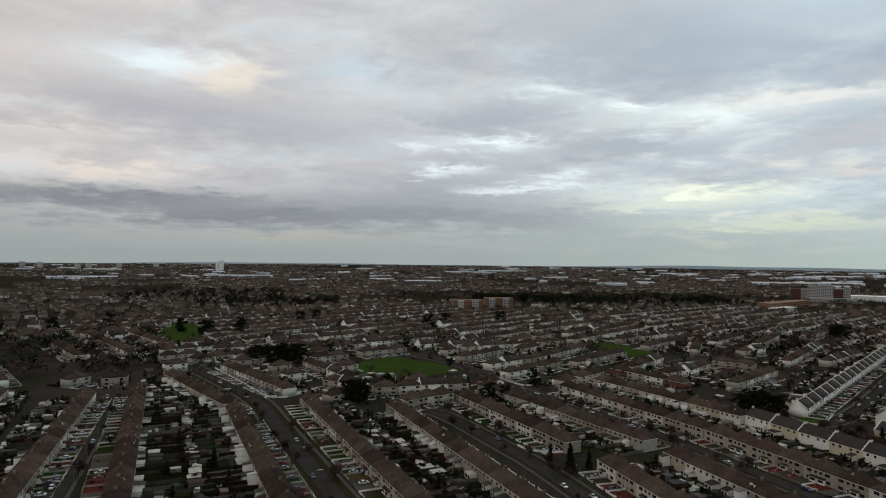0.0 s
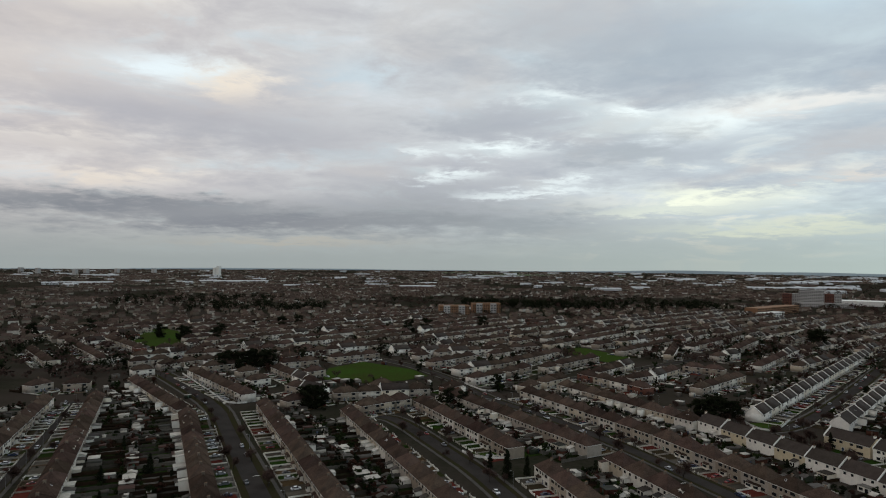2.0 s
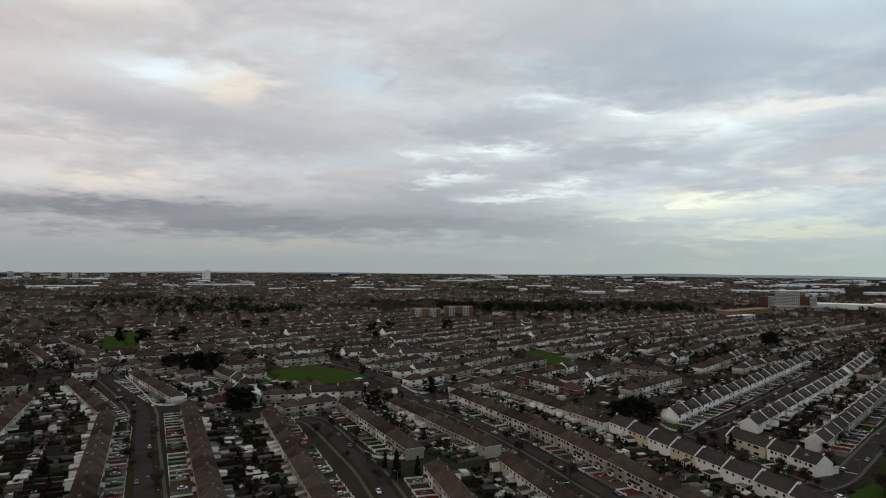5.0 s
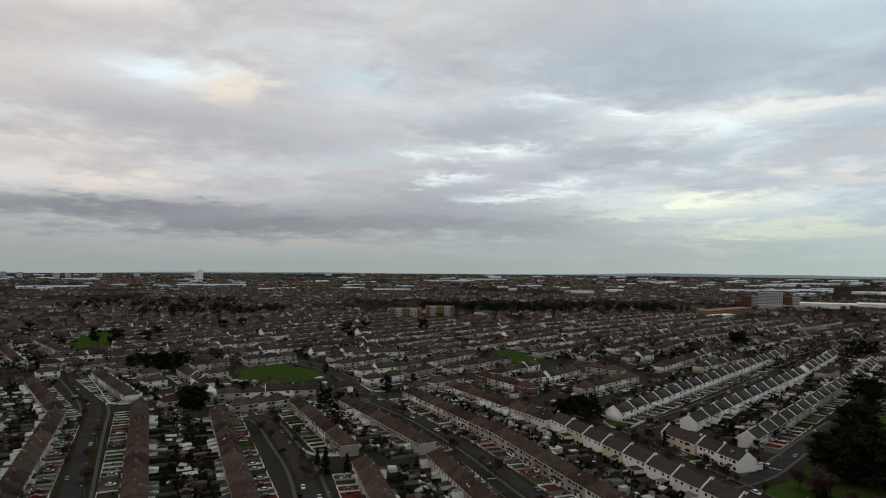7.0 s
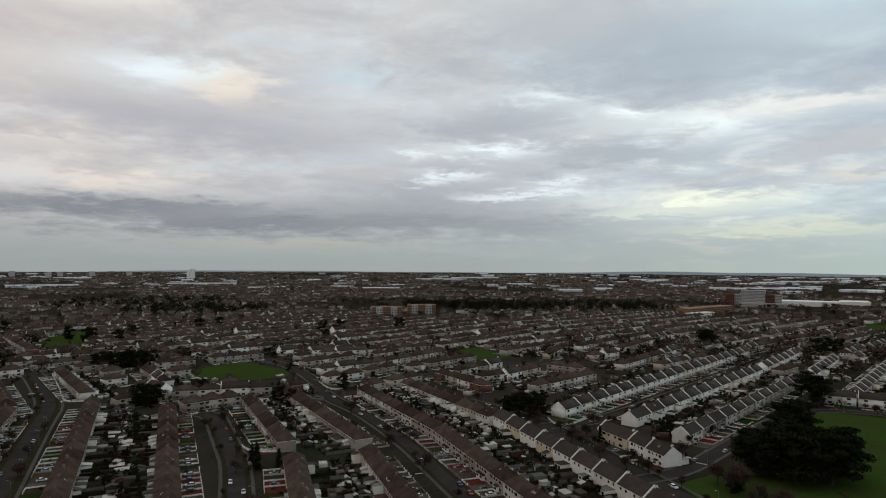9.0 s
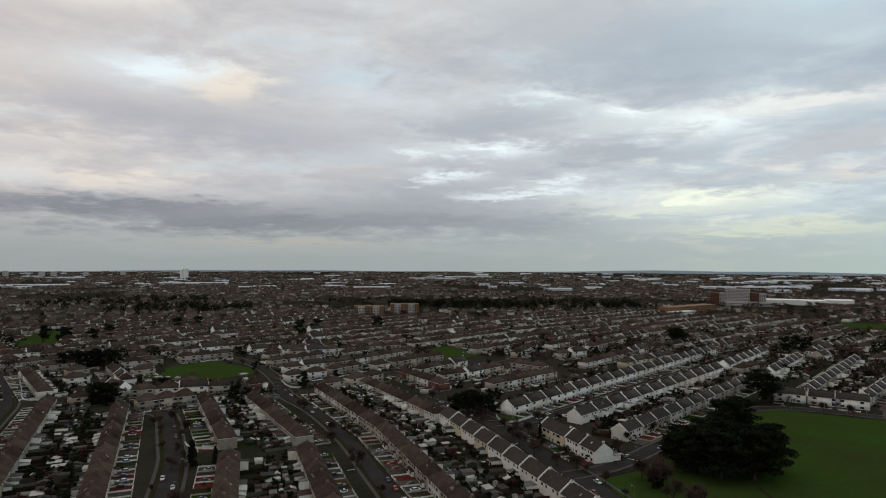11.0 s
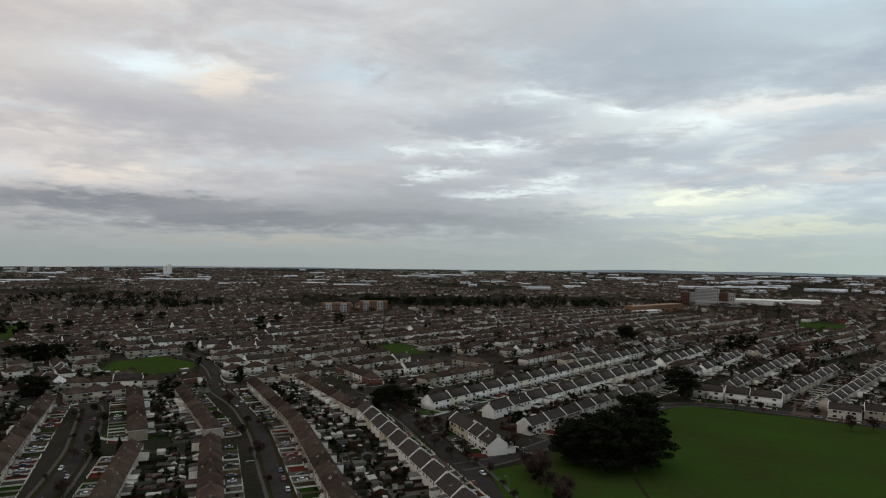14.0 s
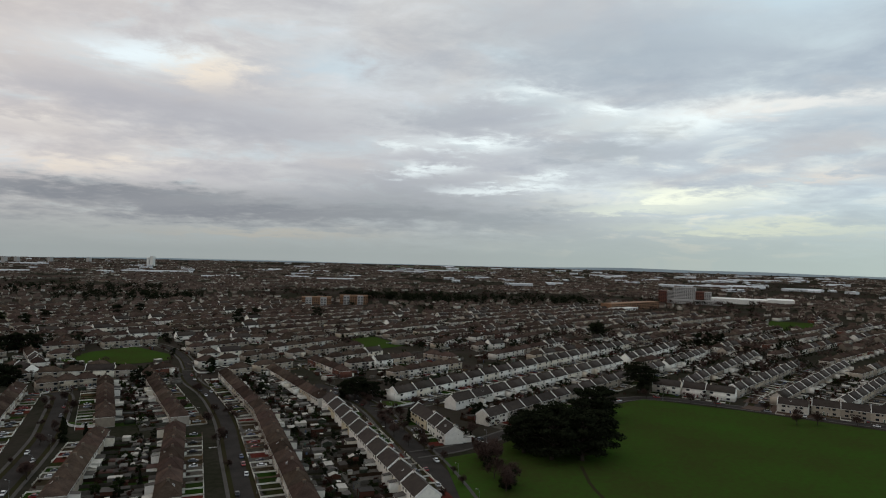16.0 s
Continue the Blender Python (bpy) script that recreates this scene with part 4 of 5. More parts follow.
def tree(kind, x, y, rnd, scale=1.0, squash=1.0, far=False):
    name, label, cat = TREE_LABEL[kind]
    distant = far or (kind in ("bush", "small") and (y > 318 or rnd.random() < 0.4)) or (y > 440 and kind == "bare")
    pieces = rnd.choice(TREES.get(kind + "_far", TREES[kind]) if distant and y > 270 else TREES[kind])
    m = pose(x, y, rise(x, y), 0, 0, rnd.uniform(0, 360)) @ Matrix.Diagonal((scale, scale, scale * squash, 1))
    group = name.replace("_", " ") + "s"
    if distant:
        for me in pieces:
            heap("distant_shrubs" if kind in ("bush", "small") else "distant_trees", me, m)
        return None
    if kind == "bush":
        ob = new(name, pieces[0])
        ob.matrix_basis = m
        return tagged(ob, label, cat, group)
    root = thing(name, label, cat, m, group)
    part("trunk", pieces[0], root)
    part("crown", pieces[1], root)
    return root


# ---- the terraces ----
def shed(m, wall_me, roof_me, distant):
    if distant:
        heap("distant_sheds", wall_me, m)
        heap("distant_sheds", roof_me, m)
        return
    root = thing("shed", "small garden shed in a back garden", "shed", m, "garden sheds")
    part("shed_wall", wall_me, root)
    part("shed_roof", roof_me, root)


def plot(key, w, fd, bd, x, y, turn, D, rnd):
    """Front garden, back garden, shed, fence, shrubs and a car of one house, in the frame of its block."""
    base = pose(x, y, 0, 0, 0, math.degrees(turn))
    gk = (round(w, 1), round(fd, 1), round(bd, 1))
    if gk not in GARDENS:
        GARDENS[gk] = garden_meshes(w, fd)
        FLOORS[gk] = slab_mesh(w - 0.1, fd - 0.05, "garden_floor"), slab_mesh(2 * w - 0.1, bd - 0.05, "yard_floor")
        FENCES[gk] = fence_mesh(bd)
    distant = y > 350
    q = base @ pose(0, D / 2 + bd, 0)
    if distant:
        heap("distant_gardens", FLOORS[gk][1], q)
    else:
        g = new("back_garden", FLOORS[gk][1])
        g.matrix_basis = q
        tagged(g, "overgrown back garden of lawn and yard", "garden", "back gardens", "structure")
    for s in (-1, 1):
        cx = s * w / 2
        f = base @ pose(cx, -D / 2, 0)
        wall_me = rnd.choice(GARDENS[gk])
        walled = rnd.random() < 0.85
        if distant:
            heap("distant_gardens", FLOORS[gk][0], f)
            if walled:
                heap("distant_gardens", wall_me, f)
        else:
            g = new("front_garden", FLOORS[gk][0])
            g.matrix_basis = f
            tagged(g, "small front garden of grass or paving behind a low wall", "garden", "front gardens", "structure")
        if walled and not distant:
            wl_ = new("garden_wall", wall_me)
            wl_.matrix_basis = f
            tagged(wl_, "low white painted garden wall along a front garden", "wall", "garden walls")
        if rnd.random() < 0.42 and fd > 5.5:
            p = f @ Vector((w / 2 - 1.5, -fd / 2, 0))
            car(p.x, p.y, turn + math.pi / 2 * rnd.choice((-1, 1)) + rnd.uniform(-0.04, 0.04), rnd)
        elif rnd.random() < 0.4:
            p = f @ Vector((rnd.uniform(-1.6, 0.4), -rnd.uniform(1.5, fd - 1), 0))
            tree("bush", p.x, p.y, rnd, rnd.uniform(0.4, 0.75))
        fm = base @ pose(cx - w / 2, D / 2, 0)
        if distant:
            heap("distant_gardens", FENCES[gk], fm)
        else:
            fe = new("fence", FENCES[gk])
            fe.matrix_basis = fm
            tagged(fe, "weathered panel fence between two back gardens", "fence", "garden fences")
        for j in range(rnd.choice((1, 1, 2, 2))):
            sh, rf = rnd.choice(SHEDS)
            yy = bd - rnd.uniform(2.2, 4.0) if j == 0 else rnd.uniform(6.5, max(6.6, bd - 7))
            shed(base @ pose(cx + rnd.uniform(-0.35, 0.35), D / 2 + yy, 0.1, 0, 0, rnd.choice((0, 0, 90, 180))), sh, rf, y > 330 or j > 0)
        for j in range(rnd.choice((2, 3, 3, 4))):
            p = base @ Vector((cx + rnd.uniform(-2.4, 2.4), D / 2 + rnd.uniform(5, bd - 0.5), 0))
            r = rnd.random()
            if r < 0.66:
                tree("bush", p.x, p.y, rnd, rnd.uniform(0.7, 1.4))
            elif r < 0.93 or y > 400:
                tree("small", p.x, p.y, rnd, rnd.uniform(0.6, 1.1))
            elif r < 0.98:
                tree("bare", p.x, p.y, rnd, rnd.uniform(0.5, 0.8))
            else:
                tree("conifer", p.x, p.y, rnd, rnd.uniform(0.5, 0.8))


def row(key, a, b, front, detail=3, fd=7.5, bd=14.0, seed=1, mix=(), gardens=True, check=False, step=0.0):
    """A terrace of house pairs along the line a to b; front: a place on its street side."""
    rnd = random.Random(seed)
    a, b, front = (Vector(v) * S for v in (a, b, front))
    fd, bd = fd * 1.32, bd * 1.35
    d = (b - a).normalized()
    if (front - a).dot(Vector((d.y, -d.x))) < 0:
        a, b, d = b, a, -d
        step = -step
    turn = math.atan2(d.y, d.x)
    length = (b - a).length
    L = KINDS[key]["L"]
    n = max(1, round(length / L))
    pitch = length / n
    placed = []
    for k in range(n):
        c = a + d * pitch * (k + 0.5)
        if check and (taken(c.x, c.y, 19.5) or any(inside((c.x, c.y), p) for p in BLOCKED) or any(near_line((c.x, c.y), ln, hw + 4) for ln, hw in ROADS)):
            continue
        kk = key
        for other, chance in mix:
            if rnd.random() < chance:
                kk = other
        placed.append((c.x, c.y))
        ob = house(kk, c.x, c.y, turn, 1 if c.y > 395 else detail, rnd, rnd.uniform(-0.12, 0.12) + step * (k - n / 2))
        if ob and abs(pitch - KINDS[kk]["L"]) > 0.01:
            ob.scale = (pitch / KINDS[kk]["L"], 1, 1)
        if gardens:
            plot(kk, pitch / 2, fd, bd, c.x, c.y, turn, KINDS[kk]["D"], rnd)
    if not check:
        settle(placed)
    return placed


def settle(placed):
    for x, y in placed:
        CENTRES.setdefault((int(x // 20), int(y // 20)), []).append((x, y))


row("brown", (-163.8, 296.4), (-107.1, 146.6), (-91.8, 191.0), fd=7, bd=15, seed=101)
row("brown", (-144.8, 305.7), (-74.7, 143.9), (-187.8, 191.2), fd=7, bd=20, seed=102)
row("brown", (-146.7, 346.1), (-91.0, 277.1), (-48.2, 368.1), fd=6.5, bd=14, seed=103)
row("brown", (-88.5, 273.1), (-29.3, 143.9), (5.6, 281.1), fd=7, bd=19.5, seed=104)
row("brown", (-61.4, 292.9), (7.2, 143.9), (-91.8, 191.0), fd=7.5, bd=15, seed=105)
row("brown", (-127.0, 376.7), (-73.2, 309.6), (-180.9, 307.8), fd=8, bd=13, seed=106)
row("brown", (-21.0, 281.0), (37.7, 143.9), (62.0, 281.0), fd=7, bd=15, seed=107)
row("brown", (-17.0, 288.9), (3.2, 305.2), (24.2, 267.7), fd=6, bd=11, seed=108)
row("brown", (9.6, 301.7), (46.6, 225.8), (-14.1, 236.4), fd=7.5, bd=12, seed=109)
row("brown", (21.5, 324.4), (74.7, 228.7), (118.2, 298.7), fd=7.5, bd=12, seed=110)
row("brown", (53.5, 207.0), (72.3, 143.9), (3.6, 163.0), fd=7, bd=12, seed=111)
row("brown", (77.7, 215.9), (102.8, 143.9), (137.7, 209.0), fd=6.5, bd=11, seed=112)
row("brown", (62.4, 326.4), (102.8, 245.5), (5.6, 281.1), fd=7.5, bd=12, seed=113)
row("brown", (103.2, 244.5), (140.3, 143.9), (4.0, 190.8), fd=7.5, bd=12, seed=133)
row("brown", (84.1, 343.2), (126.5, 266.2), (155.1, 333.6), fd=6, bd=12, seed=114)
row("red", (101.9, 378.7), (128.5, 335.3), (90.1, 324.9), fd=7, bd=10, seed=115, mix=(("plain", 0.5),))
row("long_white", (129.1, 265.9), (173.1, 148.2), (214.4, 190.9), fd=7, bd=13, seed=116, mix=(("yellow", 0.12),), step=-0.12)
row("white", (156.8, 281.8), (336.3, 479.6), (248.6, 316.4), fd=7.5, bd=13, seed=117, step=0.08)
row("white", (184.5, 265.9), (301.7, 391.5), (155.4, 316.2), fd=7.5, bd=10, seed=118, step=0.08)
row("grey", (196.8, 239.2), (325.4, 378.7), (305.8, 290.1), fd=7, bd=9, seed=120, step=0.05)
row("yellow", (169.6, 247.1), (176.4, 230.8), (147.0, 227.2), fd=9, bd=6, seed=121)
row("long_white", (176.9, 229.8), (183.5, 210.6), (147.2, 209.0), fd=8, bd=5, seed=122)
row("white", (309.6, 401.9), (369.9, 472.6), (345.2, 427.2), fd=6.5, bd=11, seed=123)
row("white", (328.4, 379.7), (379.8, 441.0), (291.2, 410.5), fd=6.5, bd=11, seed=124)
row("grey", (311.6, 314.4), (416.4, 434.1), (273.9, 385.2), fd=6.5, bd=12, seed=125)
row("grey", (335.3, 303.0), (426.3, 396.5), (405.0, 351.2), fd=8, bd=12, seed=126)
row("grey", (349.3, 284.9), (458.9, 396.4), (376.7, 359.8), fd=8, bd=12, seed=127)
row("grey", (374.4, 274.3), (447.4, 342.7), (438.0, 281.5), fd=8, bd=12, seed=128)
row("grey", (390.3, 247.6), (472.4, 321.1), (361.2, 307.8), fd=8, bd=12, seed=138)
row("white", (298.1, 316.4), (310.6, 308.6), (287.0, 290.1), fd=7, bd=7, seed=129)
row("white", (312.5, 307.7), (331.9, 295.0), (296.8, 281.3), fd=7, bd=7, seed=130)
row("grey", (344.2, 275.2), (355.0, 267.6), (335.8, 254.7), fd=7, bd=7, seed=131)
row("grey", (359.4, 272.5), (389.0, 253.0), (345.8, 245.7), fd=7, bd=7, seed=132)

# back streets behind, in parallel rows
back = random.Random(77)


def back_row(a, b):
    """A terrace on a back street, its front to the south."""
    a, b = Vector(a), Vector(b)
    d = (b - a).normalized()
    n = Vector((d.y, -d.x)) if d.x > 0 else Vector((-d.y, d.x))
    row("plain", a, b, a + n * 20, 1, fd=6.5, bd=10, seed=int(a.x * 7 + b.y), mix=(("white", 0.06), ("red", 0.05)))


back_row((-3.0, 456.8), (40.9, 503.1))
back_row((14.2, 459.3), (92.9, 500.7))
back_row((11.6, 413.7), (40.3, 448.6))
back_row((26.8, 387.6), (58.2, 412.8))
back_row((57.3, 412.0), (105.5, 474.0))
back_row((56.1, 379.9), (73.7, 403.6))
back_row((92.9, 412.0), (125.5, 446.1))
back_row((34.7, 359.5), (55.2, 378.2))
back_row((111.3, 383.3), (140.3, 417.0))
back_row((126.1, 364.6), (142.6, 375.7))
back_row((4.0, 538.3), (35.5, 572.0))
back_row((54.2, 582.9), (80.6, 626.0))
back_row((105.3, 546.9), (134.2, 581.4))
back_row((141.7, 373.1), (163.4, 397.7))
back_row((174.2, 410.3), (193.7, 395.2))
back_row((139.6, 572.0), (189.3, 637.4))
back_row((165.8, 532.7), (238.6, 591.5))
back_row((153.2, 337.1), (194.1, 376.6))
back_row((219.9, 410.4), (291.1, 495.2))
back_row((243.6, 494.3), (286.1, 550.2))
back_row((387.9, 539.2), (480.8, 614.0))
back_row((209.7, 451.9), (233.6, 468.3))
back_row((180.6, 457.6), (201.2, 504.0))
back_row((-82.7, 406.2), (-63.0, 420.5))
back_row((-56.3, 430.4), (-26.6, 453.5))
back_row((-92.2, 443.7), (-48.3, 483.8))
back_row((-48.3, 484.6), (5.6, 528.7))
back_row((-38.6, 540.7), (-6.9, 568.2))
back_row((-16.3, 468.3), (7.5, 487.8))
back_row((-122.9, 467.6), (-105.3, 477.3))
back_row((-34, 317), (13, 331))
back_row((-60, 336), (-40, 322))
back_row((-179.0, 404.7), (-158.9, 419.7))
back_row((-157.8, 440.5), (-137.2, 452.0))
back_row((-189.6, 469.3), (-173.7, 479.0))
back_row((-113.6, 590.0), (-104.8, 610.0))
back_row((-191.2, 324.4), (-186.7, 336.5))
back_row((-177.6, 332.2), (-164.3, 337.4))
back_row((-257.3, 528.2), (-198.9, 464.4))
back_row((-277.7, 507.4), (-200.2, 416.5))
back_row((-277.1, 459.6), (-228.5, 403.9))
back_row((-81.5, 390.2), (-48.0, 343.2))


def fill(origin, d, count, spacing, length, key, seed, mix=(), gardens=False):
    d = Vector(d).normalized()
    n = Vector((-d.y, d.x))
    placed = []
    for k in range(count):
        s = sum(spacing[j % len(spacing)] for j in range(k))
        o = Vector(origin) + n * s
        face = o + n * (20 if k % 2 else -20)
        t = back.uniform(0, 12)
        while t < length:
            run = back.choice((37, 50, 62, 75, 87))
            placed += row(key, o + d * t, o + d * (t + run), face + d * t, 1, fd=6, bd=10, seed=seed + k * 17 + int(t), mix=mix, gardens=gardens, check=True)
            t += run + back.choice((3, 4, 5, 9, 16))
    settle(placed)


fill((-13.8, 252.6), (0.67, 0.74), 15, (27, 31), 430, "plain", 1000, (("white", 0.05), ("red", 0.06)), True)
fill((-210.9, 307.9), (0.42, -0.9), 3, (-33, -36), 150, "brown", 2500, gardens=True)
fill((-213.4, 312.2), (-0.66, 0.75), 8, (27, 32), 330, "plain", 2000, (("red", 0.08),), True)
fill((-168.2, 368.3), (0.74, 0.67), 11, (27, 32), 190, "plain", 3000, (("white", 0.08),), True)
fill((284.0, 363.9), (0.75, 0.66), 12, (28, 33), 430, "plain", 4000, (("grey", 0.3),), True)
fill((447.4, 281.5), (0.77, 0.63), 9, (30, 35), 420, "plain", 5000, (("red", 0.15), ("grey", 0.2)))

# sheds, shrubs and trees between the back rows
scatter = random.Random(5)
for _ in range(3400):
    x, y = S * scatter.uniform(-300, 540), S * scatter.uniform(285, 680)
    if abs(x - 126) > 0.75 * y + 40 or taken(x, y, 11) or any(inside((x, y), p) for p in BLOCKED if p is not OPEN_3) or any(near_line((x, y), ln, hw) for ln, hw in ROADS):
        continue
    r = scatter.random()
    if r < 0.30:
        sh, rf = scatter.choice(SHEDS)
        shed(pose(x, y, 0, 0, 0, scatter.choice((42, 132))), sh, rf, True)
    elif r < 0.55:
        tree("bush", x, y, scatter, scatter.uniform(0.8, 1.5), far=True)
    elif r < 0.72:
        tree("small", x, y, scatter, scatter.uniform(0.7, 1.3), far=True)
    elif r < 0.95:
        tree("bare", x, y, scatter, scatter.uniform(0.7, 1.1), far=True)
    else:
        tree("evergreen", x, y, scatter, scatter.uniform(0.6, 0.9), far=True)

# ---- trees of their own place ----
tr = random.Random(9)
for x, y, s in ((208.4, 201.9, 0.85), (217.2, 194.6, 0.95), (227.8, 193.7, 1.0), (219.9, 202.8, 1.05), (234.2, 201.0, 1.0), (212.0, 211.9, 0.8), (226.4, 209.2, 0.9), (244.2, 249.1, 0.85), (252.5, 256.3, 0.8), (238.7, 241.9, 0.65), (288.2, 307.7, 1.0), (138.9, 281.9, 0.68), (146.4, 281.9, 0.55), (323.9, 521.7, 0.95)):
    tree("cypress", x * S, y * S, tr, s * 1.36)
for x, y, s in ((192.5, 185.3, 1.2), (194.3, 189.9, 1.3), (191.4, 193.6, 1.0), (196.8, 163.1, 1.2), (199.6, 168.7, 1.1), (194.6, 174.2, 1.0), (197.2, 187.1, 1.1), (337.1, 247.5, 0.8), (346.6, 247.5, 0.9)):
    tree("bare", x * S, y * S, tr, s * 1.6)
for x, y, s in ((193.4, 186.2, 0.6), (197.7, 164.9, 0.65), (133.2, 285.4, 0.9), (-44.5, 301.5, 1.05), (-40.0, 298.5, 1.15), (-37.0, 303.5, 1.0), (-42.0, 306.5, 0.95), (-116.9, 398.7, 1.2), (-112.2, 402.1, 1.25), (-106.6, 404.6, 1.2), (-101.0, 408.0, 1.3), (-95.4, 410.5, 1.2), (-103.5, 412.1, 1.2), (-92.4, 417.1, 1.1), (-109.2, 408.8, 1.1),
                (-228.3, 558.2, 1.3), (-201.2, 540.0, 1.4), (-195.2, 536.0, 1.3),
                (-309.9, 595.6, 1.4), (-335.4, 550.4, 1.3), (-166.6, 524.1, 1.4), (-183.4, 583.1, 1.2), (-141.0, 635.2, 1.4), (-130.9, 663.7, 1.3), (-13.6, 620.6, 1.4), (3.0, 621.4, 1.5),
                (59.1, 652.4, 1.4), (401.5, 496.9, 1.3), (412.8, 500.9, 1.3), (424.2, 505.0, 1.2), (49.4, 344.0, 0.9), (22.9, 307.5, 0.9), (30.3, 304.0, 0.8), (195.9, 252.6, 0.7)):
    tree("evergreen", x * S, y * S, tr, s * 1.36)
for x, y, s in ((41.5, 205.4, 1.15), (36.8, 215.4, 0.75), (48.2, 208.1, 0.8), (-72.2, 203.8, 0.9), (-83.9, 196.5, 0.7), (165.8, 240.8, 0.8), (198.1, 281.1, 0.7)):
    tree("conifer", x * S, y * S, tr, s * 1.3)
for x, y in ((4.3, 257.9), (11.0, 264.2), (35.7, 201.7), (30.2, 220.0), (51.7, 167.5), (22.0, 247.1), (-54.5, 220.2), (-44.9, 220.2), (-61.6, 236.5), (-32.2, 195.5), (-39.5, 174.3), (62.0, 286.3), (67.4, 252.5), (88.2, 247.1), (97.7, 205.3), (84.4, 232.6),
             (153.3, 256.1), (156.5, 230.9), (160.4, 220.0), (166.3, 207.2), (142.7, 277.5), (137.1, 272.1), (161.9, 247.1), (169.2, 265.0), (178.6, 266.8), (189.6, 281.1), (204.3, 297.0), (220.6, 316.3), (157.2, 247.1), (164.1, 227.3), (154.5, 239.9), (170.0, 214.6), (146.5, 272.1), (172.1, 201.8), (185.2, 214.6), (190.8, 221.9), (200.0, 236.4), (214.8, 252.6), (-110.8, 195.7), (-117.1, 227.6), (286.8, 295.4), (315.7, 279.6), (336.8, 272.5),
             (306.0, 286.6), (345.0, 260.0), (364.6, 247.5), (-20.6, 364.7), (-40.8, 368.1), (-51.1, 393.6), (14.6, 372.3), (117.2, 484.5), (-214.5, 500.9), (-235.6, 580.0), (-197.9, 508.9)):
    tree("bare", x * S, y * S, tr, tr.uniform(1.0, 1.5))

for line, offs, gap in ((ROAD_A, 4.3, 34), (ROAD_B, 5.6, 26), (ROAD_C, 4.9, 20), (ROAD_D, 4.6, 30), (ROAD_F, 6.5, 18), (ROAD_G, 4.8, 28), (ROAD_I, 6.0, 18)):
    for a, b in zip(line, line[1:]):
        a, b = Vector(a), Vector(b)
        d = (b - a).normalized()
        n = Vector((-d.y, d.x))
        t = tr.uniform(2, gap)
        while t < (b - a).length:
            p = a + d * t + n * offs * tr.choice((-1, 1))
            if 215 < p.y < 580:
                tree("bare", p.x, p.y, tr, tr.uniform(0.6, 1.1))
            t += gap * tr.uniform(0.6, 1.4)

# ---- cars along the streets ----
cr = random.Random(31)
for line, offs, gap in ((smooth_line(ROAD_A), 2.6, 13), (smooth_line(ROAD_B), 3.0, 20), (smooth_line(ROAD_C), 2.7, 12), (smooth_line(ROAD_D), 2.8, 16), (smooth_line(ROAD_F), 4.2, 15), (smooth_line(ROAD_G), 2.5, 11), (smooth_line(ROAD_H), 2.7, 17), (smooth_line(ROAD_I), 2.6, 12)):
    run = 0.0
    for a, b in zip(line, line[1:]):
        a, b = Vector(a), Vector(b)
        d = (b - a).normalized()
        n = Vector((-d.y, d.x))
        t = gap * cr.random()
        while t < (b - a).length:
            p = a + d * t + n * offs * cr.choice((-1, 1))
            if cr.random() < 0.55 and p.y > 210:
                car(p.x, p.y, math.atan2(d.y, d.x) + cr.choice((0, math.pi)) + cr.uniform(-0.05, 0.05), cr)
            t += gap * cr.uniform(0.7, 1.4)
car(14.5 * S, 288 * S, 0.5, cr, van=True)


for name, label, category in (("back_street_houses", "terraced houses with brown roofs on the streets behind", "houses"), ("distant_cars", "small cars parked on the streets behind", "cars"),
                              ("distant_gardens", "garden plots, walls and fences of the streets behind", "gardens"), ("distant_sheds", "garden sheds behind the terraces", "sheds"),
                              ("distant_shrubs", "shrubs and small trees in the back gardens", "shrubs"), ("distant_trees", "bare and evergreen trees between the back streets", "trees")):
    join_heap(name, label, category)


# ---- speed-cushion marks, street lamps ----
def lamp_meshes():
    b, c = Build(), Build()
    b.tube((0, 0, 0), (0, 0, 1.2), 0.09, 0.08, 8)
    b.tube((0, 0, 1.2), (0, 0, 7.2), 0.06, 0.04, 6)
    b.tube((0, 0, 7.2), (1.1, 0, 7.5), 0.035, 0.03, 5)
    c.box(0.9, -0.12, 7.42, 1.6, 0.12, 7.56)
    return b.mesh("post", "metal_grey"), c.mesh("lantern", "concrete")


LAMP_POST, LANTERN = lamp_meshes()
for pts, w in ((ROAD_A, 4.4), (ROAD_B, 6.0), (ROAD_C, 6.0), (ROAD_D, 4.8), (ROAD_F, 6.4), (ROAD_G, 4.8), (ROAD_H, -4.8), (ROAD_I, 6.0)):
    for a, b in zip(pts, pts[1:]):
        a, b = Vector(a), Vector(b)
        d = (b - a).normalized()
        n = Vector((-d.y, d.x))
        for k in range(int((b - a).length // 32)):
            p = a + d * (16 + 32 * k) + n * w
            root = thing("street_lamp", "tall grey steel street lamp on the verge", "street lamp", pose(p.x, p.y, 0.1, 0, 0, math.degrees(math.atan2(-n.y * w, -n.x * w))), "street lamps")
            part("post", LAMP_POST, root)
            part("lantern", LANTERN, root)

mark = Build()
mark.box(-0.25, -0.9, 0, 0.25, 0.9, 0.02)
MARK = mark.mesh("road_mark", "white_paint")
for x, y, t in ((-37.7, 205.6, -1.14), (96.8, 202.6, -1.2), (154.1, 233.6, -1.28), (194.8, 214.6, 0.85), (69.4, 260.5, -1.1)):
    for k in (-2, 0, 2):
        ob = new("road_mark", MARK)
        ob.matrix_basis = pose(x * S - k * math.sin(t), y * S + k * math.cos(t), 0.105, 0, 0, math.degrees(t))
        tagged(ob, "white painted mark on the asphalt street", "road marking", "road marks")

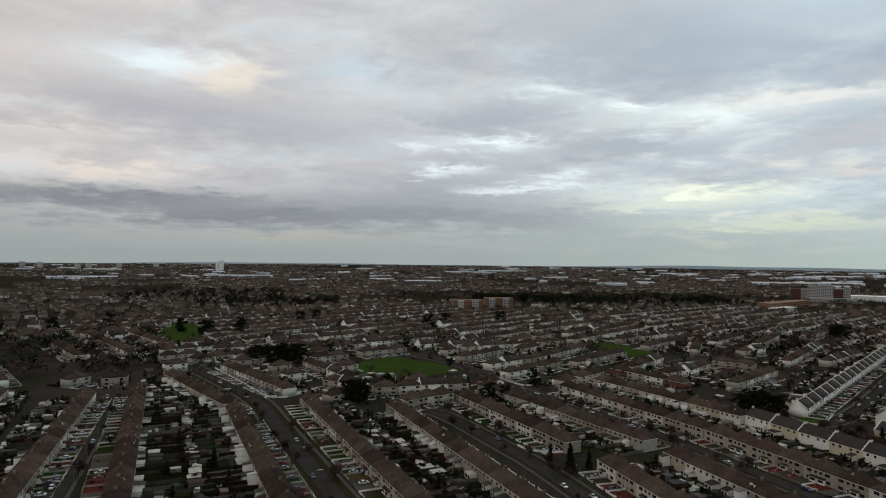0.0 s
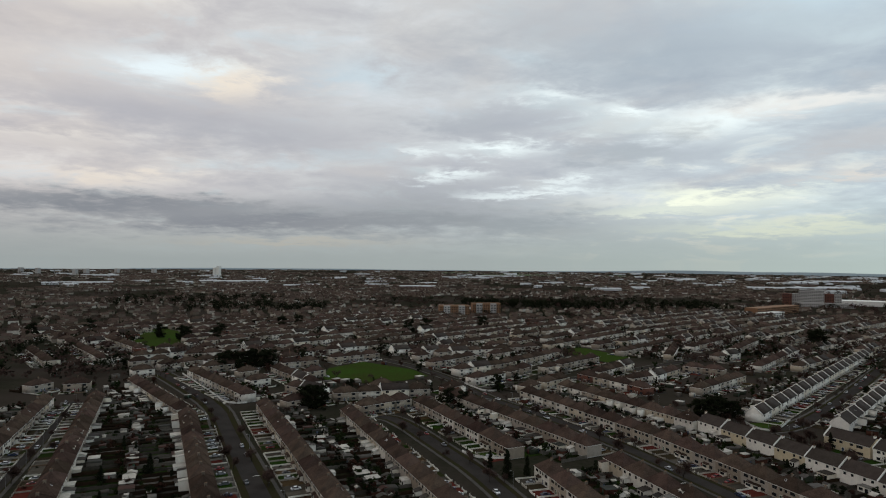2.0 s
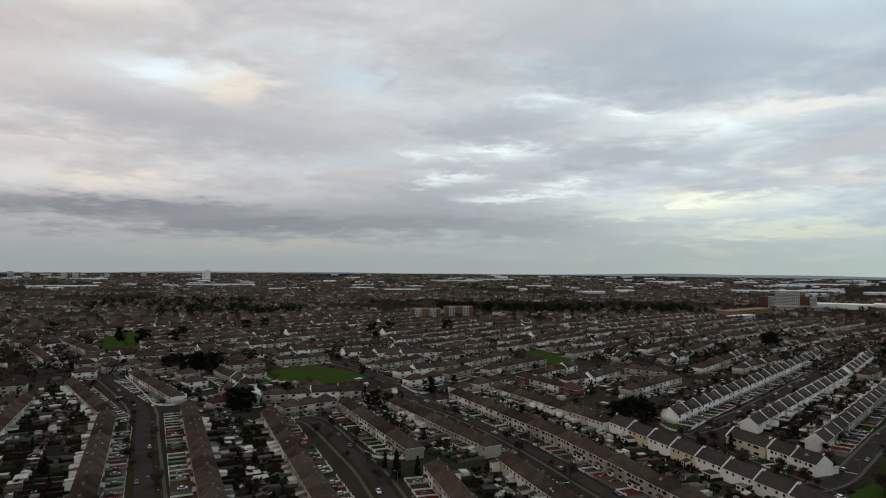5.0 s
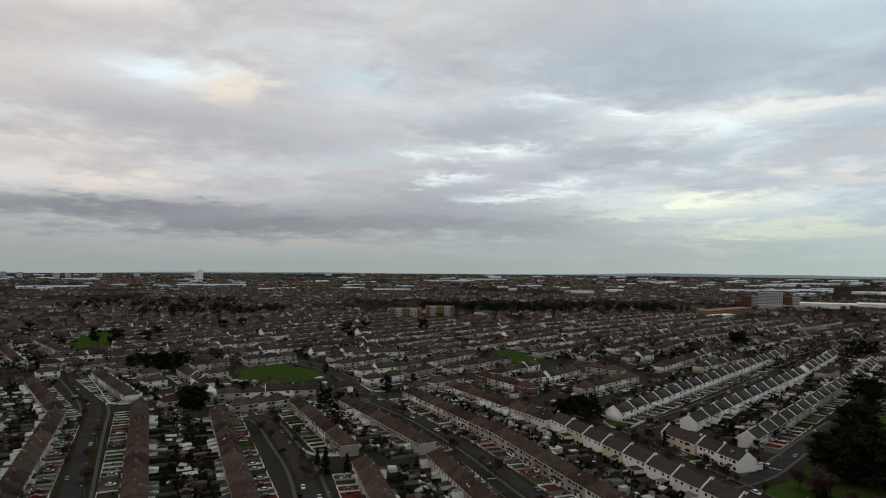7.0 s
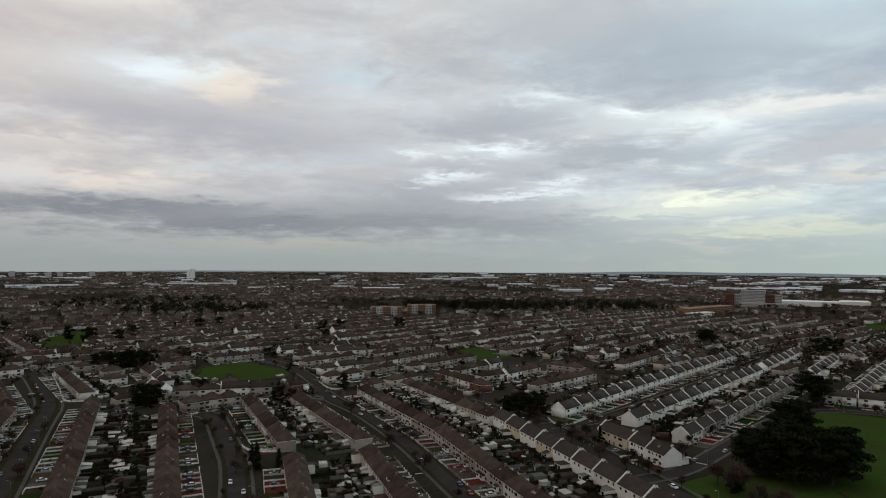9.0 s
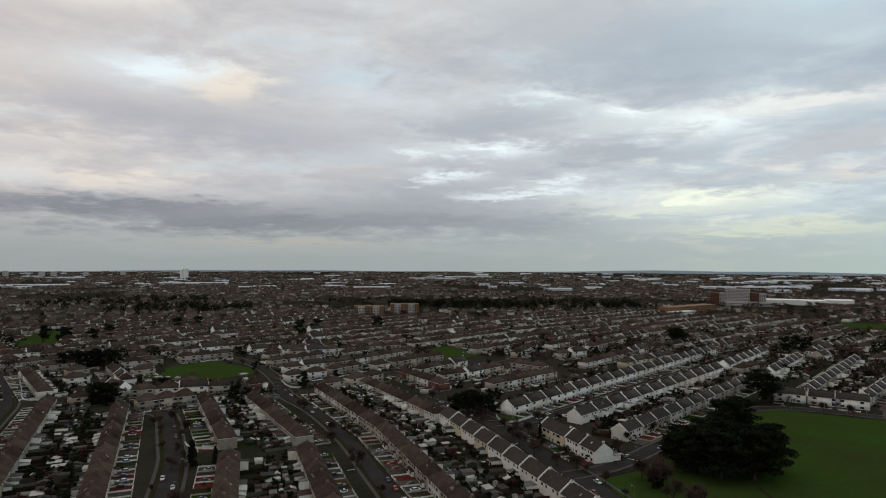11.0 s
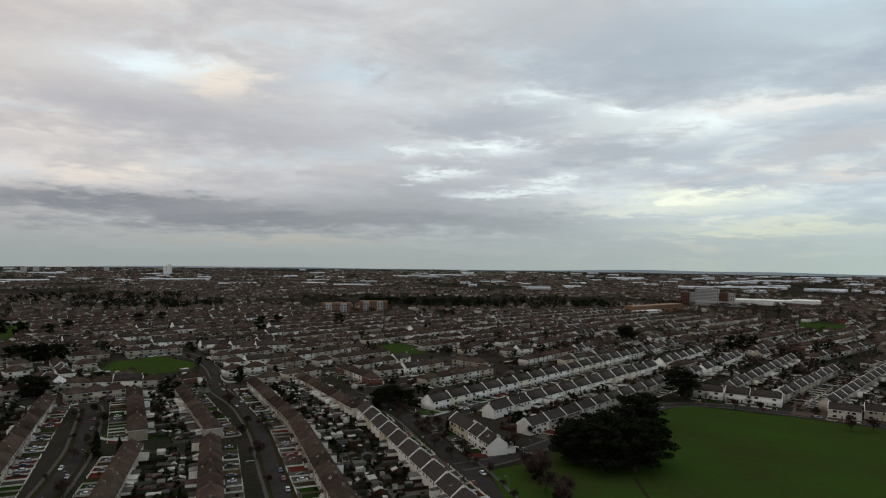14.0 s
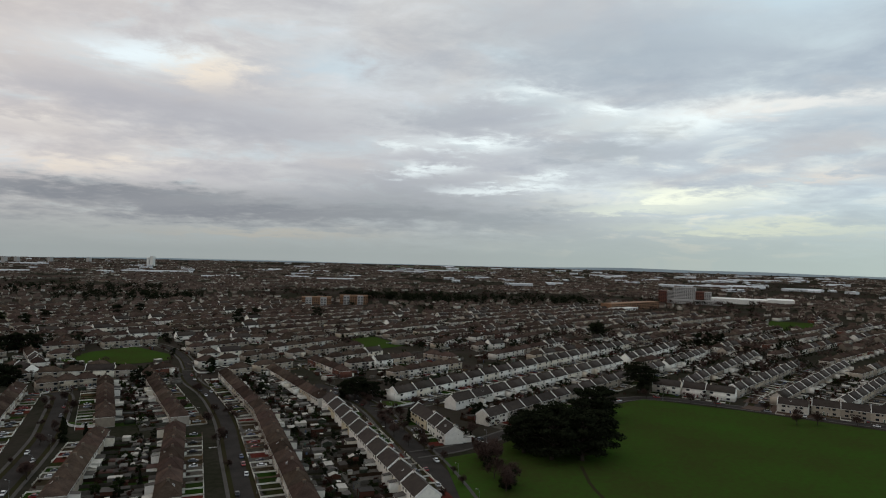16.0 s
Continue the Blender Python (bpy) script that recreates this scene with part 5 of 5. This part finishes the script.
# ---- curved white walls round the corner gardens ----
CORNER_WALLS = [
    [(151.6, 278.4), (151.9, 270.3), (154.2, 266.5), (158.8, 266.6), (164.5, 272.6), (174.0, 284.2)],
    [(30.9, 366.1), (37.2, 350.9), (42.6, 341.4), (47.9, 341.6), (50.4, 346.4)],
    [(27.9, 232.8), (30.7, 228.0), (34.9, 225.5), (39.9, 225.0), (43.5, 225.8)],
    [(-136.0, 383.7), (-112.1, 349.5), (-95.2, 324.8), (-85.3, 309.4), (-78.9, 305.9), (-74.0, 308.6)],
]
for pts in CORNER_WALLS:
    line = smooth_line(plan(pts))
    wall = ribbon("garden_wall", line, -0.18, 0.18, 1.15, "white_paint", "curved white painted wall round a corner garden", "wall", 1.4)
    cap = ribbon("coping", line, -0.24, 0.24, 1.23, "concrete", "", "", 0.076)
    cap.parent = wall
lawn = plan(CORNER_WALLS[0]) + plan([(168, 281), (160, 280)])
sheet("corner_lawn", lawn, 0.2, "grass", "small corner lawn inside a white wall", "lawn")
lawn = plan(CORNER_WALLS[2]) + plan([(46, 232)])
sheet("corner_lawn", lawn, 0.2, "grass", "small corner lawn inside a white wall", "lawn")

# ---- park edge ----
rail = Build()
for k in range(11):
    rail.box(k * 1.0 - 0.03, -0.03, 0, k * 1.0 + 0.03, 0.03, 1.1)
rail.box(0, -0.02, 1.0, 10, 0.02, 1.06)
rail.box(0, -0.02, 0.25, 10, 0.02, 0.31)
RAIL = rail.mesh("railing", "bark")
edge = plan([(200.6, 210.1), (248.4, 266.1), (285.0, 294.1), (326.5, 270.7), (380.8, 232.3), (455.1, 181.2)])
for a, b in zip(edge, edge[1:]):
    a, b = Vector(a), Vector(b)
    d = (b - a).normalized()
    for k in range(int((b - a).length // 10)):
        p = a + d * 10 * k
        ob = new("railing", RAIL)
        ob.matrix_basis = pose(p.x, p.y, 0.15, 0, 0, math.degrees(math.atan2(d.y, d.x)))
        tagged(ob, "low dark railing along the park edge", "railing", "park railings")


# ---- large buildings in the distance ----
def building(name, label, x, y, turn, blocks, storeys, bays, group=""):
    """blocks: boxes (x0, y0, x1, y1, height, wall material); windows stand in rows on the long faces."""
    x, y = x * S, y * S
    base = rise(x, y)
    root = thing(name, label, "building", pose(x, y, base, 0, 0, turn), group)
    for x0, y0, x1, y1, h, m in blocks:
        x0, y0, x1, y1, h = (v * S for v in (x0, y0, x1, y1, h))
        b = Build()
        b.box(x0, y0, -6, x1, y1, h)
        b.box(x0 - 0.3, y0 - 0.3, h, x1 + 0.3, y1 + 0.3, h + 0.5)
        part("wall", b.mesh("wall", m), root)
        if not bays:
            continue
        n = max(1, int((x1 - x0) / bays))
        s = max(1, int(h / storeys))
        w = Build()
        ww = (x1 - x0) / n * 0.6
        w.box(-ww / 2, -0.12, 0, ww / 2, 0.0, storeys * 0.45)
        me = w.mesh("window", "glass")
        for i in range(n):
            for j in range(s):
                part("window", me, root, pose(x0 + (x1 - x0) * (i + 0.5) / n, y0, storeys * (j + 0.35)))
    return root


building("hospital_block", "pale concrete multi-storey block with dark brick wings", 620, 1049, -30,
         [(-18, -8, 18, 8, 27, "concrete"), (-42, -4, -28, 10, 20, "brick_red"), (-28, -3, -18, 9, 20, "concrete"), (18, -4, 32, 10, 21, "brick_red"), (32, -3, 42, 10, 20, "concrete"), (-20, -14, 60, -8, 7, "concrete")], 3.4, 4)
building("shopping_centre", "long low white retail building", 720, 1071, -28, [(-40, -10, 50, 30, 8, "white_paint"), (50, -20, 90, 30, 10, "white_paint")], 5, 0)
building("school", "long orange brick school building", 475, 887, 38, [(-60, -8, 60, 10, 10, "brick_orange"), (-70, -24, -20, -10, 5, "white_paint")], 3.4, 6)
for x, y in ((32.0, 818.6), (75.5, 866.7)):
    building("apartment_block", "three-storey brown brick apartment block", x, y, 8, [(-19, -7, 19, 7, 12.5, "brick_orange"), (-14, -9, -6, -7, 12.5, "concrete"), (5, -9, 13, -7, 12.5, "concrete")], 3.1, 4, "apartment blocks")
building("tower_block", "tall pale tower block near the horizon", -800, 2291, -18, [(-13, -7, -3, 7, 30, "white_paint"), (0, -6, 12, 7, 35, "white_paint")], 3.2, 0)
for x, y in ((-1274.9, 2228.7), (-1274.5, 2297.1), (-1099.5, 2449.3), (-1480.8, 2345.5), (-1565.6, 2377.9), (-1215.1, 2398.1)):
    building("slab_block", "pale slab block near the horizon", x, y, -25, [(-8, -6, 8, 6, 20, "concrete")], 3.2, 0, "slab blocks")


def warehouse(x, y, turn, w, d, h):
    root = thing("warehouse", "low industrial shed with a pale sheet roof", "warehouse", pose(x, y, rise(x, y), 0, 0, turn), "warehouses")
    b = Build()
    b.box(-w / 2, -d / 2, -8, w / 2, d / 2, h)
    part("wall", b.mesh("wall", "roof_sheet"), root)
    c = Build()
    bays = max(1, int(d // 20))
    for k in range(bays):
        y0, y1 = -d / 2 + d * k / bays, -d / 2 + d * (k + 1) / bays
        c.solid([(-w / 2 - 0.5, y0, h), (w / 2 + 0.5, y0, h), (w / 2 + 0.5, (y0 + y1) / 2, h + 2.2), (-w / 2 - 0.5, (y0 + y1) / 2, h + 2.2), (w / 2 + 0.5, y1, h), (-w / 2 - 0.5, y1, h)],
                [(0, 1, 2, 3), (3, 2, 4, 5), (0, 3, 5), (1, 4, 2)])
    part("roof", c.mesh("roof", "roof_sheet"), root)


wr = random.Random(8)
for x, y, t, w, d in ((-1260.9, 2239.0, 24, 217, 50), (1393.9, 2328.3, 3, 259, 60), (1196.3, 2337.1, -20, 122, 50), (-68.5, 2235.2, 15, 129, 30), (141.6, 3252.1, 0, 260, 40), (324.7, 3486.4, 0, 260, 40), (576.9, 2178.9, 0, 96, 30), (725.2, 2289.7, 0, 63, 30), (1225.1, 3316.0, 5, 193, 40), (1857.8, 3019.2, 0, 243, 50), (1605.0, 2207.5, -10, 129, 40), (-804.8, 2521.3, 10, 260, 40), (-1606.1, 3017.3, 10, 157, 40), (1612.7, 2855.2, 0, 135, 40)):
    warehouse(x, y, t, w, d, 7)
# fifty of these crowd the right, their pale roofs standing in for haze
for k in range(110):
    a, r = radians(wr.uniform(-40, 40) if k < 60 else wr.uniform(4, 40)), wr.uniform(2300, 4400)
    warehouse(126 + r * math.sin(a), r * math.cos(a), wr.uniform(-25, 25), wr.uniform(20, 90), wr.uniform(15, 40), wr.uniform(4, 8))


# ---- the far suburb: houses and woods past counting ----
def far_suburb():
    rnd = random.Random(14)
    b = Build()
    for _ in range(4000):
        a = radians(rnd.uniform(-43, 43))
        r = 890 + 3750 * rnd.random() ** 1.15
        x, y = 126 + r * math.sin(a), r * math.cos(a)
        if noise.noise((x / 420, y / 420, 3.3)) < -0.22 and r > 1250:
            continue
        turn = 0.72 + 1.3 * noise.noise((x / 500, y / 500, 0.0)) + rnd.choice((0, 0, 0, 1.57))
        d = Vector((math.cos(turn), math.sin(turn)))
        n = rnd.choice((2, 3, 4, 5, 6))
        for k in range(n):
            p = Vector((x, y)) + d * 13.2 * (k - n / 2)
            if r < 1600 and (taken(p.x, p.y, 17) or any(inside((p.x, p.y), q) for q in BLOCKED)):
                continue
            if (p - S * Vector((620, 1049))).length < 95 or (p - S * Vector((475, 887))).length < 105 or (p - S * Vector((54, 843))).length < 85:
                continue
            CENTRES.setdefault((int(p.x // 20), int(p.y // 20)), []).append((p.x, p.y))
            m = pose(p.x, p.y, rise(p.x, p.y), 0, 0, math.degrees(turn))
            L, D, H, R = rnd.uniform(9, 13) / 2, 4.4, rnd.uniform(4.2, 5.0), rnd.uniform(7.2, 8.4)
            b.box(-L, -D, -2, L, D, H, 0, m)
            i = rnd.choice((0, 0, 2.5))
            b.solid([m @ Vector(q) for q in ((-L - 0.2, -D - 0.4, H), (L + 0.2, -D - 0.4, H), (L + 0.2, D + 0.4, H), (-L - 0.2, D + 0.4, H), (-L + i, 0, R), (L - i, 0, R))],
                    [(0, 1, 5, 4), (2, 3, 4, 5), (1, 2, 5), (3, 0, 4)], 1 if i else [1, 1, 0, 0])
    tagged(new("far_houses", b.mesh("far_houses", "far_wall", "far_roof")), "countless small pale houses with brown roofs stretching to the horizon", "houses", kind="stuff")

    w, c = Build(), Build()
    for _ in range(8200):
        a = radians(rnd.uniform(-43, 43))
        r = 640 + 3900 * rnd.random() ** 1.1
        x, y = 126 + r * math.sin(a), r * math.cos(a)
        if r < 1600 and (taken(x, y, 9) or any(inside((x, y), q) for q in BLOCKED)):
            continue
        dense = noise.noise((x / 420, y / 420, 3.3)) < -0.2
        h = rnd.uniform(6, 11) * (1.25 if dense else 0.9)
        z = rise(x, y)
        tgt = c if rnd.random() < 0.35 else w
        for _k in range(6 if r < 1700 else 3):
            leaf_cloud(tgt, rnd, (x + rnd.gauss(0, h * 0.3), y + rnd.gauss(0, h * 0.3), z + h * rnd.uniform(0.35, 0.8)), (h * 0.35, h * 0.35, h * 0.28), 7, h * 0.15)
    tagged(new("far_bare_trees", w.mesh("far_bare_trees", "twigs")), "bare brown winter trees scattered over the far suburb", "trees", kind="stuff")
    for x0, x1, y0, y1, n in ((48, 130, 957, 989, 70), (136, 275, 907, 1012, 70), (283, 435, 905, 1041, 60), (-328, -148, 819, 942, 60), (-497, -259, 912, 1110, 70)):
        for _ in range(n):
            x, y = S * rnd.uniform(x0, x1), S * rnd.uniform(y0, y1)
            h = rnd.uniform(13, 19)
            for _k in range(9):
                leaf_cloud(c, rnd, (x + rnd.gauss(0, 3.2), y + rnd.gauss(0, 3.2), rise(x, y) + h * rnd.uniform(0.25, 0.9)), (4, 4, 3.4), 8, 1.8)
    tagged(new("far_evergreens", c.mesh("far_evergreens", "leaf_dark")), "dark evergreen woods among the far houses", "trees", kind="stuff")


far_suburb()
for poly in (((248.5, 3655.9), (657.5, 3792.0), (700.1, 4137.4), (254.1, 3981.6)), ((-36.2, 4107.9), (529.9, 4327.8), (547.4, 4537.9), (-46.7, 4300.7)), ((801.2, 3637.6), (1081.6, 3715.7), (1133.1, 3932.6), (836.4, 3846.4))):
    poly = list(poly)
    sheet("far_meadow", poly, 2.0, "far_field", "pale green open fields near the horizon", "field")


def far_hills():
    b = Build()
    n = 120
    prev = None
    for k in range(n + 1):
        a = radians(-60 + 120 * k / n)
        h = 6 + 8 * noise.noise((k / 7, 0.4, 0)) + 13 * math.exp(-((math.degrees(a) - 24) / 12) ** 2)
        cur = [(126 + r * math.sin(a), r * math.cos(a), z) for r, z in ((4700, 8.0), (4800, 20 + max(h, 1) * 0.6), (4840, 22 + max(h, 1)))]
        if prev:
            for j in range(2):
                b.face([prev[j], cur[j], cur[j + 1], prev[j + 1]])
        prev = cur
    tagged(new("backdrop", b.mesh("backdrop", "hill_slope")), "low hills along the horizon with blue-grey haze in their colour", "hills", kind="structure")


far_hills()
